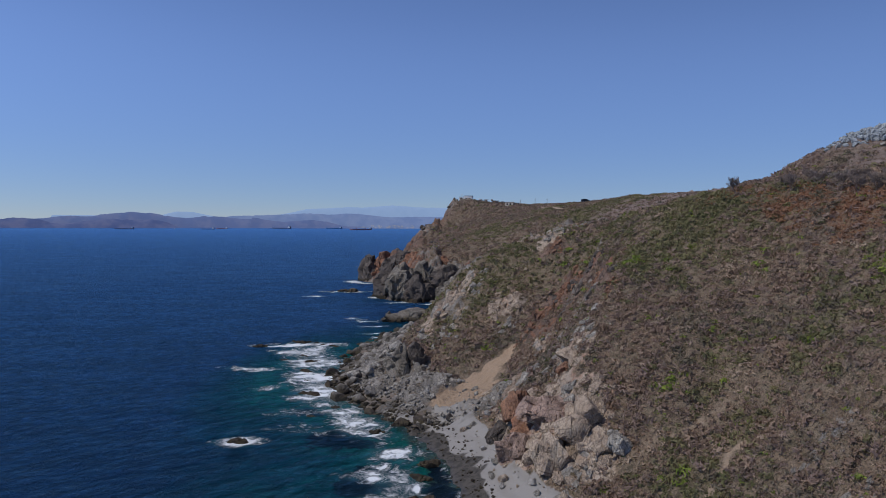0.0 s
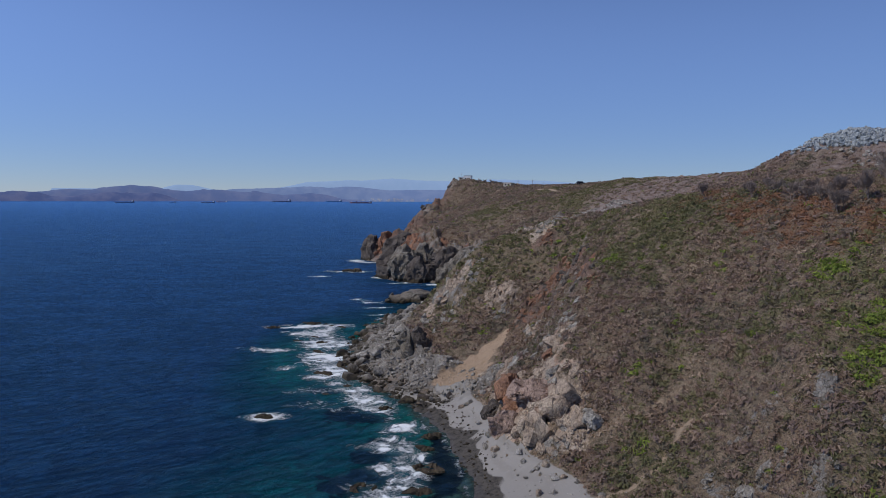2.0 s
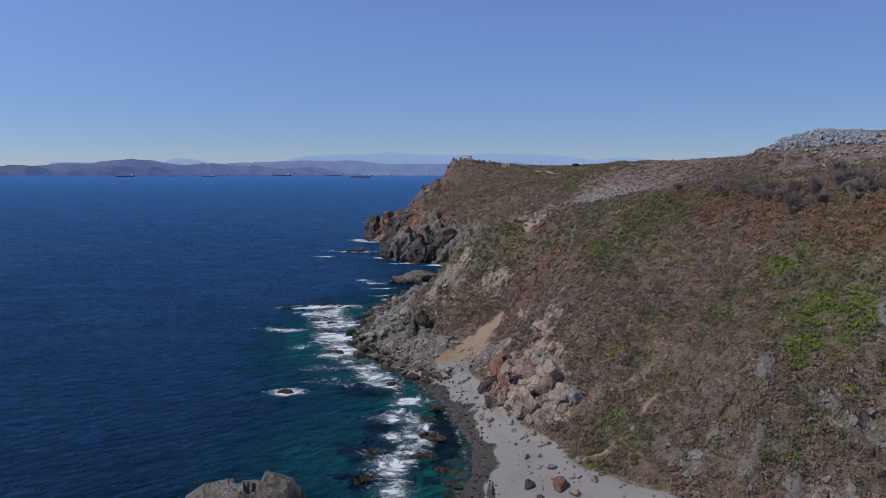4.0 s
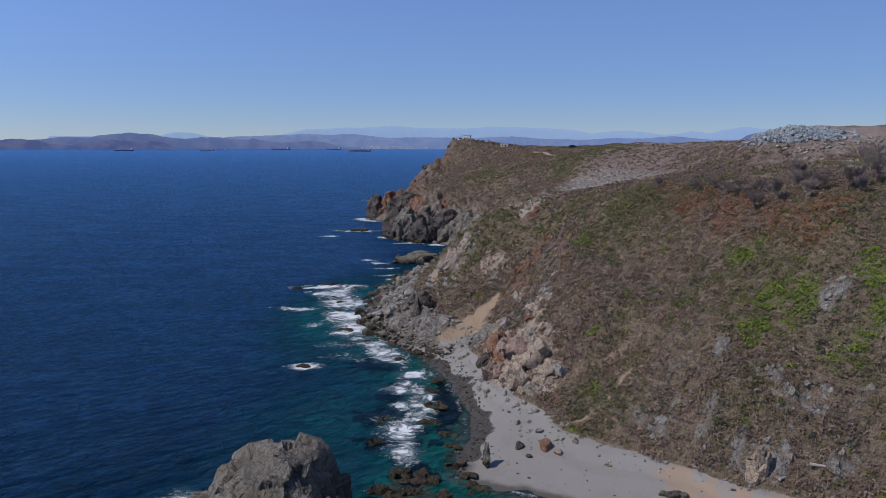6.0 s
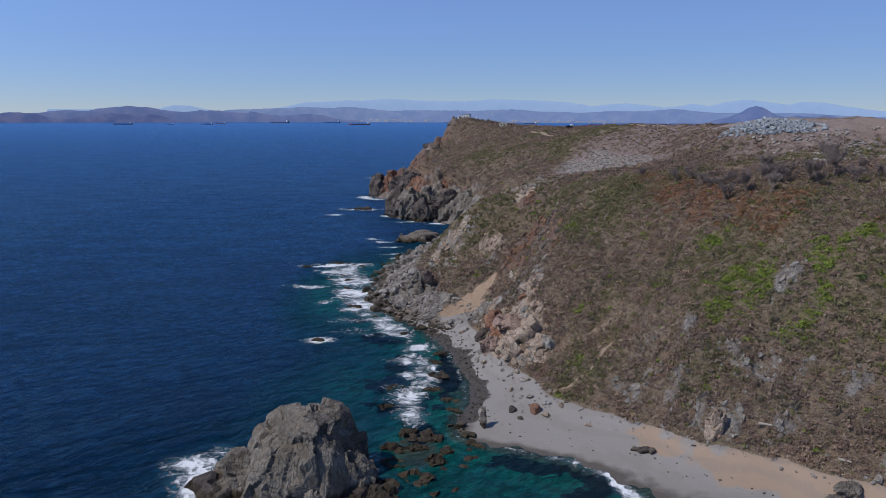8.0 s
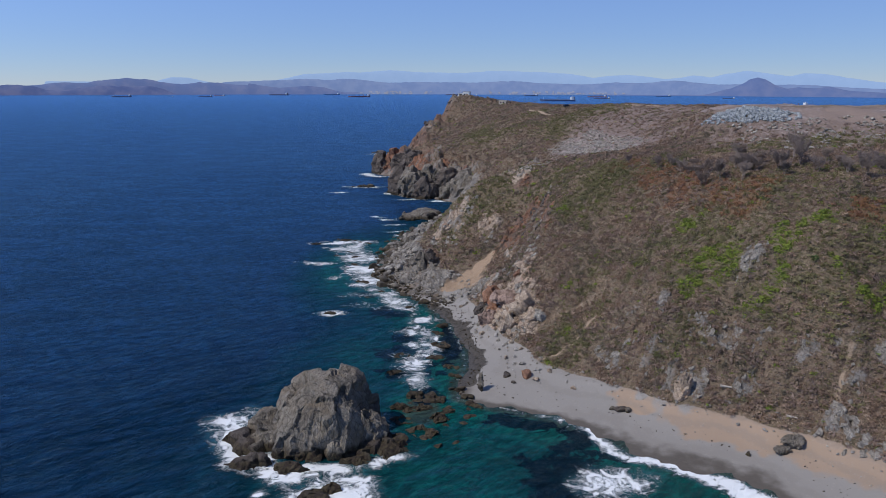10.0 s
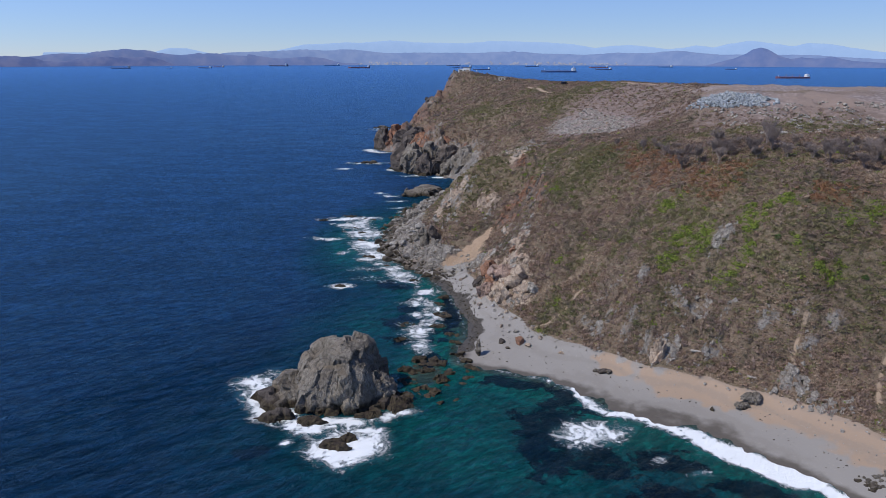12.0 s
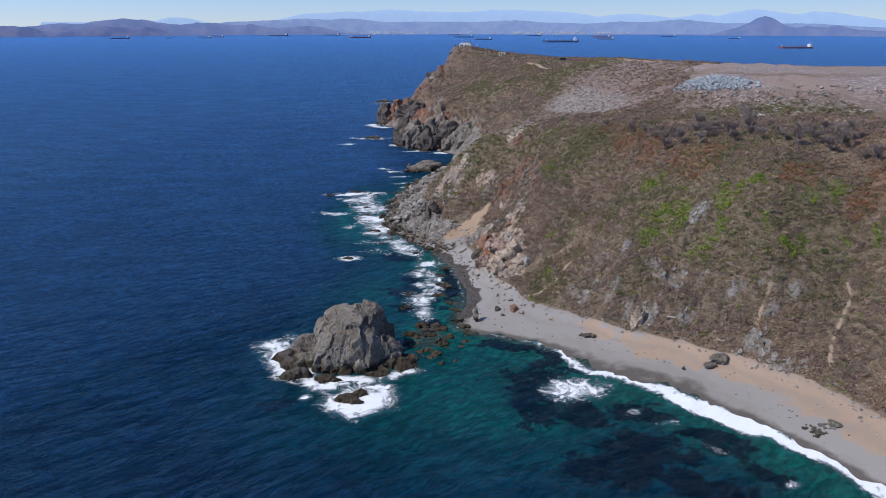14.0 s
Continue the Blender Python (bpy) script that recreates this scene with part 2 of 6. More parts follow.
def sea_material():
    m = Nodes("sea_water", 0.9)
    m.bsdf.inputs["Specular IOR Level"].default_value = 0.0
    big, mid = m.noise(0.012, 4), m.noise(0.09, 5, 0.6, distortion=0.6)
    shallow = m.attribute("shallow")
    s = m.maths("ADD", shallow, m.maths("MULTIPLY", m.maths("SUBTRACT", mid, 0.5), 0.35))
    col = m.mix(m.step(big, 0.35, 0.65), (0.0008, 0.0148, 0.0395), (0.001, 0.0205, 0.057))
    # distance haze put into the water's base colour as pale blue
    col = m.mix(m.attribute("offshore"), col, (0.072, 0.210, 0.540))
    col = m.mix(m.step(s, 0.12, 0.55), col, (0.002, 0.044, 0.068))
    col = m.mix(m.step(s, 0.45, 0.95), col, (0.005, 0.125, 0.104))
    col = m.mix(m.step(s, 0.95, 1.3, 0.0, 0.75), col, (0.085, 0.095, 0.075))
    kelp = m.maths("ADD", m.attribute("kelp"), m.maths("MULTIPLY", m.maths("SUBTRACT", m.noise(0.30, 8, 0.72, distortion=0.6), 0.5), 2.6))
    col = m.mix(m.step(kelp, 0.60, 0.80, 0.0, 0.92), col, (0.002, 0.008, 0.020))
    # wave shading put into the colour: troughs darkened between lighter crests
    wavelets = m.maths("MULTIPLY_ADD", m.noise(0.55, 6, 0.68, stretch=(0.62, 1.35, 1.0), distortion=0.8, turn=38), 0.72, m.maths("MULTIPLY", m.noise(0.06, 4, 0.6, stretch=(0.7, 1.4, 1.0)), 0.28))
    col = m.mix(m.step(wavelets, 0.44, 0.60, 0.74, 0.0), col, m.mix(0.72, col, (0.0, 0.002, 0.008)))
    # foam: lace that closes up where the sea breaks
    lace = m.maths("SUBTRACT", 1.0, m.maths("ABSOLUTE", m.maths("MULTIPLY_ADD", m.noise(0.55, 7, 0.62, distortion=1.2), 4.0, -2.0)))
    speck = m.noise(1.9, 6, 0.75)
    amount = m.attribute("foam")
    streaks = m.noise(0.30, 10, 0.70, distortion=1.4)
    broken = m.maths("ADD", m.maths("MULTIPLY_ADD", streaks, 3.4, -1.7), m.maths("ADD", m.maths("MULTIPLY_ADD", lace, 0.30, -0.15), m.maths("MULTIPLY_ADD", speck, 1.2, -0.6)))
    f = m.step(m.maths("ADD", m.maths("MULTIPLY", amount, 0.80), m.maths("MULTIPLY", broken, 0.85)), 0.32, 0.74)
    thread = m.maths("SUBTRACT", 1.0, m.maths("MULTIPLY", m.maths("ABSOLUTE", m.maths("SUBTRACT", m.noise(0.75, 5, 0.6, distortion=1.6), 0.5)), 11.0))
    thread = m.step(m.maths("ADD", m.maths("MULTIPLY", amount, 0.75), m.maths("MULTIPLY", thread, 0.45)), 0.62, 0.95)
    f = m.maths("MAXIMUM", f, m.maths("MULTIPLY", thread, 0.9))
    f = m.maths("MULTIPLY", f, m.step(amount, 0.02, 0.2))
    milk = m.step(amount, 0.05, 0.7, 0.0, 0.6)
    col = m.mix(milk, col, (0.07, 0.22, 0.26))
    caps = m.maths("MULTIPLY", m.step(m.noise(0.05, 3, 0.5), 0.58, 0.7), m.step(m.noise(0.9, 5, 0.6, stretch=(0.55, 1.5, 1.0)), 0.735, 0.765))
    f = m.maths("MAXIMUM", f, m.maths("MULTIPLY", caps, 0.8))
    col = m.mix(f, col, (0.80, 0.83, 0.84))
    swell = m.noise(0.16, 3, 0.5, stretch=(0.5, 1.2, 1.0), distortion=0.5, turn=32)
    chop = m.noise(0.60, 6, 0.66, stretch=(0.62, 1.35, 1.0), distortion=0.8, turn=38)
    ripple = m.noise(2.4, 4, 0.6)
    waves = m.maths("ADD", m.maths("MULTIPLY", swell, 0.75), m.maths("ADD", m.maths("MULTIPLY", chop, 0.70), m.maths("MULTIPLY", ripple, 0.12)))
    waves = m.maths("MULTIPLY", waves, m.maths("MULTIPLY_ADD", f, -0.75, 1.0))
    normal = m.bump(waves, 1.0, 1.7)
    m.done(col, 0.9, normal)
    gloss = m.node("ShaderNodeBsdfGlossy")
    gloss.inputs["Roughness"].default_value = 0.20
    gloss.inputs["Color"].default_value = (0.52, 0.82, 1.0, 1.0)
    m.put(gloss.inputs["Normal"], normal)
    sheen = m.node("ShaderNodeFresnel")
    sheen.inputs["IOR"].default_value = 1.33
    m.put(sheen.inputs["Normal"], normal)
    both = m.node("ShaderNodeMixShader")
    m.put(both.inputs[0], m.maths("MULTIPLY", m.maths("MULTIPLY", sheen.outputs[0], 0.50), m.maths("SUBTRACT", 1.0, f)))
    m.put(both.inputs[1], m.bsdf.outputs[0])
    m.put(both.inputs[2], gloss.outputs[0])
    m.put(next(n for n in m.tree.nodes if n.type == "OUTPUT_MATERIAL").inputs["Surface"], both.outputs[0])
    return m.mat


def twig_material(name, mauve, olive, brown, straw):
    """Bare brush: each bush takes its hue from the patch it grows in, each spray its own tone."""
    m = Nodes(name, 0.9)
    island = m.node("ShaderNodeNewGeometry").outputs["Random Per Island"]
    hue, tone = m.attribute("hue"), m.attribute("tone")
    col = m.mix(m.step(hue, 0.18, 0.40), olive, mauve)
    col = m.mix(m.step(hue, 0.42, 0.60), col, brown)
    col = m.mix(m.step(hue, 0.68, 0.92), col, straw)
    each = m.maths("ADD", m.maths("MULTIPLY", tone, 0.55), m.maths("MULTIPLY", island, 0.45))
    col = m.mix(m.step(each, 0.55, 0.10, 0.0, 0.60), col, m.mix(0.6, col, (0.04, 0.032, 0.022)))
    col = m.mix(m.step(each, 0.55, 0.95, 0.0, 0.55), col, straw)
    leaf = m.mix(island, (0.105, 0.165, 0.022), (0.27, 0.33, 0.05))
    col = m.mix(m.attribute("green"), col, leaf)
    col = m.mix(m.attribute("olive"), col, m.mix(each, (0.085, 0.095, 0.032), (0.25, 0.24, 0.10)))
    col = m.mix(m.attribute("rust"), col, m.mix(island, (0.34, 0.16, 0.08), (0.24, 0.12, 0.07)))
    m.done(col, 0.9)
    through_twigs, both = m.node("ShaderNodeBsdfTranslucent"), m.node("ShaderNodeMixShader")  # light passes between bare twigs
    m.put(through_twigs.inputs["Color"], col)
    both.inputs[0].default_value = 0.3
    m.put(both.inputs[1], m.bsdf.outputs[0])
    m.put(both.inputs[2], through_twigs.outputs[0])
    m.put(next(n for n in m.tree.nodes if n.type == "OUTPUT_MATERIAL").inputs["Surface"], both.outputs[0])
    return m.mat


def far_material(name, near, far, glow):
    """Distant land as a plain backdrop: the air's haze is put into its colour and glow."""
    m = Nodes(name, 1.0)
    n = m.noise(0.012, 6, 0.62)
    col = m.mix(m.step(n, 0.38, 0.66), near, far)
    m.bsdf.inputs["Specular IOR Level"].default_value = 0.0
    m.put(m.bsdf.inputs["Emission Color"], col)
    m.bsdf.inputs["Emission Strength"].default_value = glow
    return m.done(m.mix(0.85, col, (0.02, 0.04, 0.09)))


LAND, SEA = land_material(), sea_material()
TWIGS = twig_material("bare_scrub", (0.270, 0.190, 0.158), (0.165, 0.142, 0.096), (0.290, 0.198, 0.142), (0.47, 0.355, 0.255))
GRASS = twig_material("dry_grass_blades", (0.32, 0.24, 0.17), (0.22, 0.19, 0.12), (0.36, 0.27, 0.18), (0.50, 0.39, 0.27))
BRANCH = plain("bare_branches", (0.27, 0.215, 0.185), 0.9, 0, 2.0, 0.75)
LEAVES = plain("evergreen_leaves", (0.07, 0.12, 0.03), 0.8, 0, 2.0, 0.6)
# ---- the lie of the land: coastline, breaklines and the height between them ----
COAST = [(700, -300), (250, -200), (150, -130), (100, -80), (75, -40), (60, -9), (52, 5), (43, 16), (35, 21.5), (28, 27), (23, 33),
         (16, 40), (8, 43), (2.5, 46.5), (3, 54), (4.8, 63), (3.6, 74), (1, 87), (-4, 101), (-12, 113), (-17, 126), (-19.5, 137),
         (-18, 158), (-15, 177), (-11, 190), (-4, 205), (1, 222), (5, 240), (6, 256), (-2.5, 268), (-13, 270), (-20, 278), (-22, 293), (-20, 312),
         (-16, 330), (-21, 347), (-27, 353), (-35, 361), (-39, 371)]
NORTH_COAST = [(-39, 371), (-35, 384), (-28, 400), (-22, 420), (-15, 445), (-5, 475), (10, 495), (30, 505), (70, 490), (110, 450), (150, 380),
               (200, 300), (260, 260), (400, 240), (700, 240)]
BEACH_BACK = [(95, -50, 2.6), (75, -15, 2.6), (67, 2, 2.6), (64, 12, 2.6), (59, 20, 2.6), (52.6, 27, 2.5), (45, 33, 2.6), (38, 36.5, 2.5), (32, 43, 2.6),
              (26, 47, 2.8), (20, 51, 2.5), (16, 57, 2.8), (15, 64, 2.5), (10, 72, 2.5), (9, 86, 2.8), (6, 98, 3.2), (1, 110, 3.2)]
BOULDER_SHORE = [(-6, 120, 3), (-10, 130, 3), (-11, 142, 3), (-9, 160, 3), (-6, 178, 3), (-1, 195, 3), (6, 215, 3), (11, 235, 4)]
SLOPE_FOOT = [(18.8, 76.6, 11.5), (24, 70, 11), (29.6, 66, 10.5), (33, 55, 11), (38, 46.5, 12), (45, 43.5, 12), (53, 36.5, 12), (60, 33, 11.5),
              (69, 31, 11.5), (78, 24, 12), (90, 5, 12), (110, -30, 12), (160, -80, 12)]
SLOPE_MIDDLE = [(23.4, 80, 17.6), (28, 79, 17.5), (36.5, 67, 18), (38, 56, 19), (46.4, 54.3, 19), (56, 42, 19.5), (63, 37, 19), (70, 39, 19.5),
                (82, 33, 19), (95, 12, 19), (115, -25, 19), (165, -75, 19)]
SLOPE_UPPER = [(26.5, 93, 24.5), (31, 94, 25), (38.3, 81, 23.5), (45, 72, 26), (52, 60, 26.5), (58.2, 46, 25), (66, 45, 27), (73, 43.5, 25.5),
               (84, 42, 27), (98, 20, 27), (118, -20, 27), (170, -70, 27)]
CREST = [(30.4, 119.6, 29.9), (34.2, 106, 32), (38, 93, 30), (43, 95, 33.5), (53.4, 73, 32.5), (58, 63.5, 33), (64, 67.7, 35.5), (66, 51, 32),
         (75, 59, 36.5), (80, 50, 31.5), (88, 60, 36.5), (100, 45, 36), (120, 10, 36), (135, -20, 36), (180, -60, 36)]
BENCH = [(36.5, 129, 31), (46, 105, 35.5), (60, 85, 37), (79.5, 89, 40), (88, 78, 38.6), (110, 70, 40), (140, 50, 41), (200, 20, 42)]
DUMP_FOOT = [(57, 130, 36.2), (63, 113, 39), (80, 95, 40.5), (100, 90, 40.8), (130, 84, 41), (180, 75, 42)]
DUMP_LIP = [(91, 319, 43.2), (104, 280, 43.2), (112, 235, 43.8), (104, 195, 45.2), (92, 165, 45.3), (80, 138, 45.8), (71.5, 120, 45.4), (76, 114, 46),
            (90, 111, 46.5), (110, 107, 46.8), (140, 100, 47), (190, 90, 47), (400, 100, 48)]
DUMP_TOP = [(95, 140, 45.8), (120, 146, 46.2), (160, 140, 46.6), (220, 130, 46.6), (400, 130, 46)]
DUMP_BACK = [(118, 186, 45.4), (140, 184, 46.2), (200, 180, 46.2), (400, 170, 45), (700, 150, 46)]
FLANK = [(68, 150, 34), (78, 190, 36), (80, 220, 33.5), (79, 255, 36.8), (70, 276, 34.7), (49, 253, 27.2), (47, 238, 26.2), (44, 200, 27), (40, 165, 28.5)]
SPUR = [(36, 144, 30.6), (30, 147, 29.9), (22.3, 147, 27.4), (14, 147, 25), (8.7, 147, 22.2), (6, 147, 19.8), (2.7, 147, 16), (-0.9, 147, 11.4), (-4, 147, 8), (-9, 148, 4.2)]
SPUR_BACK = [(30, 168, 21), (20, 170, 14), (9, 170, 8), (24, 200, 14), (14, 205, 8), (30, 240, 24), (18, 225, 12), (20, 245, 15)]
GULLY = [(3, 114, 4), (9, 117, 6.5), (16, 119, 9.5), (21, 122, 12.5), (26, 124, 18)]
GULLY_EDGE = [(14, 106, 8), (20, 104, 12), (24, 104, 19), (26, 96, 24.5)]
HEAD_CLIFF = [(13, 266, 11), (0, 276, 5.5), (-9, 285, 9), (-13, 300, 11), (-3, 296, 16.5), (-4, 320, 16.5), (3, 342, 19), (-10, 352, 10), (9.4, 360.5, 20.3),
              (-13, 372, 14.5), (-25, 376, 12.5), (-34, 372, 8.5), (-4, 402, 21.5)]
HEAD_SLOPE = [(24.7, 280, 17.6), (28, 291, 21.5), (42, 296, 29.7), (23, 344, 27), (51.6, 348, 37), (60.7, 332, 37.5), (24, 390, 31), (10, 425, 27), (36, 375, 34.5)]
HEAD_RIDGE = [(80, 345, 41.5), (62, 380, 40.5), (44, 412, 41), (32, 435, 43), (24, 455, 45.3), (18, 460, 45.6), (12.5, 461, 44.9), (9.5, 458, 42.5), (5.5, 450, 35.6), (-0.6, 440, 28.4), (-10, 425, 22.6), (-16, 400, 16.6), (-19, 385, 12.2)]
HEAD_REAR = [(18, 478, 33), (40, 470, 32), (70, 440, 32), (100, 390, 34), (130, 320, 36), (160, 250, 38)]
HINTERLAND = [(250, 40, 45), (400, 0, 46), (700, 0, 48), (300, -60, 38), (700, -150, 34)]


def smooth_noise(x, y, seed=0):
    """Gradient noise on the plane, about -1 to 1."""
    xi, yi = np.floor(x).astype(np.int64), np.floor(y).astype(np.int64)
    u, v = x - xi, y - yi
    total = 0.0
    su, sv = u * u * u * (u * (u * 6 - 15) + 10), v * v * v * (v * (v * 6 - 15) + 10)
    for i in (0, 1):
        for j in (0, 1):
            h = ((xi + i) * 374761393 + (yi + j) * 668265263 + seed * 974711) & 0x7FFFFFFF
            h = ((h ^ (h >> 13)) * 1274126177) & 0x7FFFFFFF
            a = (h ^ (h >> 16)) % 4096 * (2 * np.pi / 4096)
            g = np.cos(a) * (u - i) + np.sin(a) * (v - j)
            total = total + g * (su if i else 1 - su) * (sv if j else 1 - sv)
    return total * 1.5


def layered(x, y, octaves, seed=0, ridged=False):
    total, weight = 0.0, 0.0
    for k in range(octaves):
        n = smooth_noise(x * 2 ** k + 17.3 * k, y * 2 ** k - 9.1 * k, seed + k)
        total = total + (1 - 2 * np.abs(n) if ridged else n) * 0.5 ** k
        weight += 0.5 ** k
    return total / weight


def along(line, step):
    """Points along a polyline, no further apart than step."""
    out = []
    for a, b in zip(line[:-1], line[1:]):
        a, b = np.array(a, float), np.array(b, float)
        n = max(1, int(np.linalg.norm((b - a)[:2]) / step))
        out += [a + (b - a) * i / n for i in range(n)]
    return np.array(out + [np.array(line[-1], float)])


SHORE = np.array(COAST + NORTH_COAST[1:], float)


def cells(x, y, seed):
    """Broken ground: a chance value for each cell of the plane, and how near its edge a place is."""
    xi, yi = np.floor(x).astype(np.int64), np.floor(y).astype(np.int64)
    best, second, value = np.full(x.shape, 9.0), np.full(x.shape, 9.0), np.zeros(x.shape)
    for i in (-1, 0, 1):
        for j in (-1, 0, 1):
            h = ((xi + i) * 374761393 + (yi + j) * 668265263 + seed * 974711) & 0x7FFFFFFF
            h = ((h ^ (h >> 13)) * 1274126177) & 0x7FFFFFFF
            h ^= h >> 16
            d = np.hypot(x - xi - i - (h % 1024) / 1024, y - yi - j - (h // 1024 % 1024) / 1024)
            second = np.where(d < best, best, np.minimum(second, d))
            value = np.where(d < best, (h // 7 % 4096) / 4096, value)
            best = np.minimum(best, d)
    return value, second - best


def shore_distance(x, y):
    """Metres to the waterline, more than 0 on land."""
    x, y = np.asarray(x, float), np.asarray(y, float)
    best, inside = np.full(x.shape, 1e9), np.zeros(x.shape, bool)
    loop = np.vstack([SHORE, SHORE[:1]])
    for (ax, ay), (bx, by) in zip(loop[:-1], loop[1:]):
        dx, dy = bx - ax, by - ay
        if ax < 690 or bx < 690:
            t = np.clip(((x - ax) * dx + (y - ay) * dy) / (dx * dx + dy * dy), 0, 1)
            best = np.minimum(best, np.hypot(x - ax - t * dx, y - ay - t * dy))
        if dy:
            inside ^= ((ay > y) != (by > y)) & (x < ax + (y - ay) / dy * dx)
    return np.where(inside, best, -best)


def line_distance(x, y, line):
    best = np.full(np.shape(x), 1e9)
    for a, b in zip(line[:-1], line[1:]):
        dx, dy = b[0] - a[0], b[1] - a[1]
        t = np.clip(((x - a[0]) * dx + (y - a[1]) * dy) / (dx * dx + dy * dy), 0, 1)
        best = np.minimum(best, np.hypot(x - a[0] - t * dx, y - a[1] - t * dy))
    return best


def spread(line, offset, z):
    """A line beside the shore, offset metres out to sea."""
    p = along(line, 9)
    d = np.gradient(p, axis=0)
    d /= np.linalg.norm(d, axis=1)[:, None]
    q = p + offset * np.stack([-d[:, 1], d[:, 0]], 1)
    keep = shore_distance(q[:, 0], q[:, 1]) < -0.7 * abs(offset)
    return np.column_stack([q[keep], np.full(keep.sum(), z)])


def control():
    rows = []
    for line in (COAST, NORTH_COAST):
        p = along(line, 7)
        rows.append(np.column_stack([p, np.zeros(len(p))]))
        side = spread(line, 9, -2.5)
        rows += [side if len(side) > 5 else spread(line, -9, -2.5), spread(line, 40, -9)]
    for line in (BEACH_BACK, BOULDER_SHORE, SLOPE_FOOT, SLOPE_MIDDLE, SLOPE_UPPER, BENCH, DUMP_FOOT, DUMP_LIP, DUMP_TOP, DUMP_BACK, FLANK, SPUR,
                 GULLY, GULLY_EDGE, HEAD_RIDGE, HEAD_REAR):
        rows.append(along(line, 8))
    for line in (CREST, SPUR_BACK, HEAD_CLIFF, HEAD_SLOPE, HINTERLAND):
        rows.append(np.array(line, float))
    p = np.vstack(rows)
    keep = []
    for i, q in enumerate(p):
        if all(abs(q[0] - p[j][0]) + abs(q[1] - p[j][1]) > 2.2 for j in keep):
            keep.append(i)
    return p[keep]


CONTROL = control()
_r = np.hypot(CONTROL[:, None, 0] - CONTROL[None, :, 0], CONTROL[:, None, 1] - CONTROL[None, :, 1])
_a = np.zeros((len(CONTROL) + 1,) * 2)
_a[:-1, :-1] = -np.sqrt(_r ** 2 + 4) + 0.6 * np.eye(len(CONTROL))
_a[:-1, -1] = _a[-1, :-1] = 1
WEIGHTS = np.linalg.solve(_a, np.append(CONTROL[:, 2], 0))


def exact_height(x, y):
    x, y = np.asarray(x, float), np.asarray(y, float)
    out = np.empty(x.size)
    fx, fy = x.ravel(), y.ravel()
    for i in range(0, x.size, 20000):
        r2 = (fx[i:i + 20000, None] - CONTROL[None, :, 0]) ** 2 + (fy[i:i + 20000, None] - CONTROL[None, :, 1]) ** 2
        out[i:i + 20000] = -np.sqrt(r2 + 4) @ WEIGHTS[:-1] + WEIGHTS[-1]
    return out.reshape(x.shape)


TABLE_X, TABLE_Y = np.arange(-82, 205.1, 1.0), np.arange(-62, 536.1, 1.0)
TABLE = exact_height(*np.meshgrid(TABLE_X, TABLE_Y, indexing="ij"))


def base_height(x, y):
    x, y = np.asarray(x, float), np.asarray(y, float)
    u, v = np.clip(x + 82, 0, 286.99), np.clip(y + 62, 0, 597.99)
    i, j = u.astype(int), v.astype(int)
    a, b = u - i, v - j
    z = (TABLE[i, j] * (1 - a) + TABLE[i + 1, j] * a) * (1 - b) + (TABLE[i, j + 1] * (1 - a) + TABLE[i + 1, j + 1] * a) * b
    far = (x > 204) | (y < -61)
    if far.any():
        z[far] = exact_height(x[far], y[far])
    return z
# ---- helpers for meshes ----
def mesh_from(name, verts, faces, material, smooth=False, attributes=None):
    me = bpy.data.meshes.new(name)
    verts, faces = np.asarray(verts, np.float32), np.asarray(faces, np.int32)
    k = faces.shape[1]
    me.vertices.add(len(verts))
    me.vertices.foreach_set("co", verts.ravel())
    me.loops.add(faces.size)
    me.loops.foreach_set("vertex_index", faces.ravel())
    me.polygons.add(len(faces))
    me.polygons.foreach_set("loop_start", np.arange(0, faces.size, k, dtype=np.int32))
    me.polygons.foreach_set("use_smooth", np.full(len(faces), smooth))
    me.update(calc_edges=True)
    me.validate()
    for key, values in (attributes or {}).items():
        me.attributes.new(key, "FLOAT", "POINT").data.foreach_set("value", np.asarray(values, np.float32).ravel())
    me.materials.append(material)
    return me


def grid_faces(nx, ny):
    i = np.arange(nx * ny).reshape(nx, ny)
    return np.stack([i[:-1, :-1], i[1:, :-1], i[1:, 1:], i[:-1, 1:]], -1).reshape(-1, 4)


def blob(x, y, cx, cy, rx, ry, turn=0.0):
    """1 in the middle of an ellipse, 0.5 at its edge, fading out."""
    c, s = math.cos(radians(turn)), math.sin(radians(turn))
    u, v = (x - cx) * c + (y - cy) * s, (y - cy) * c - (x - cx) * s
    return np.clip(1.5 - np.hypot(u / rx, v / ry), 0, 1)


def blobs(x, y, rows):
    out = np.zeros(np.shape(x))
    for row in rows:
        out = np.maximum(out, blob(x, y, *row))
    return out


def band(x, y, line, width):
    return np.clip(1.5 - line_distance(x, y, line) / width, 0, 1)


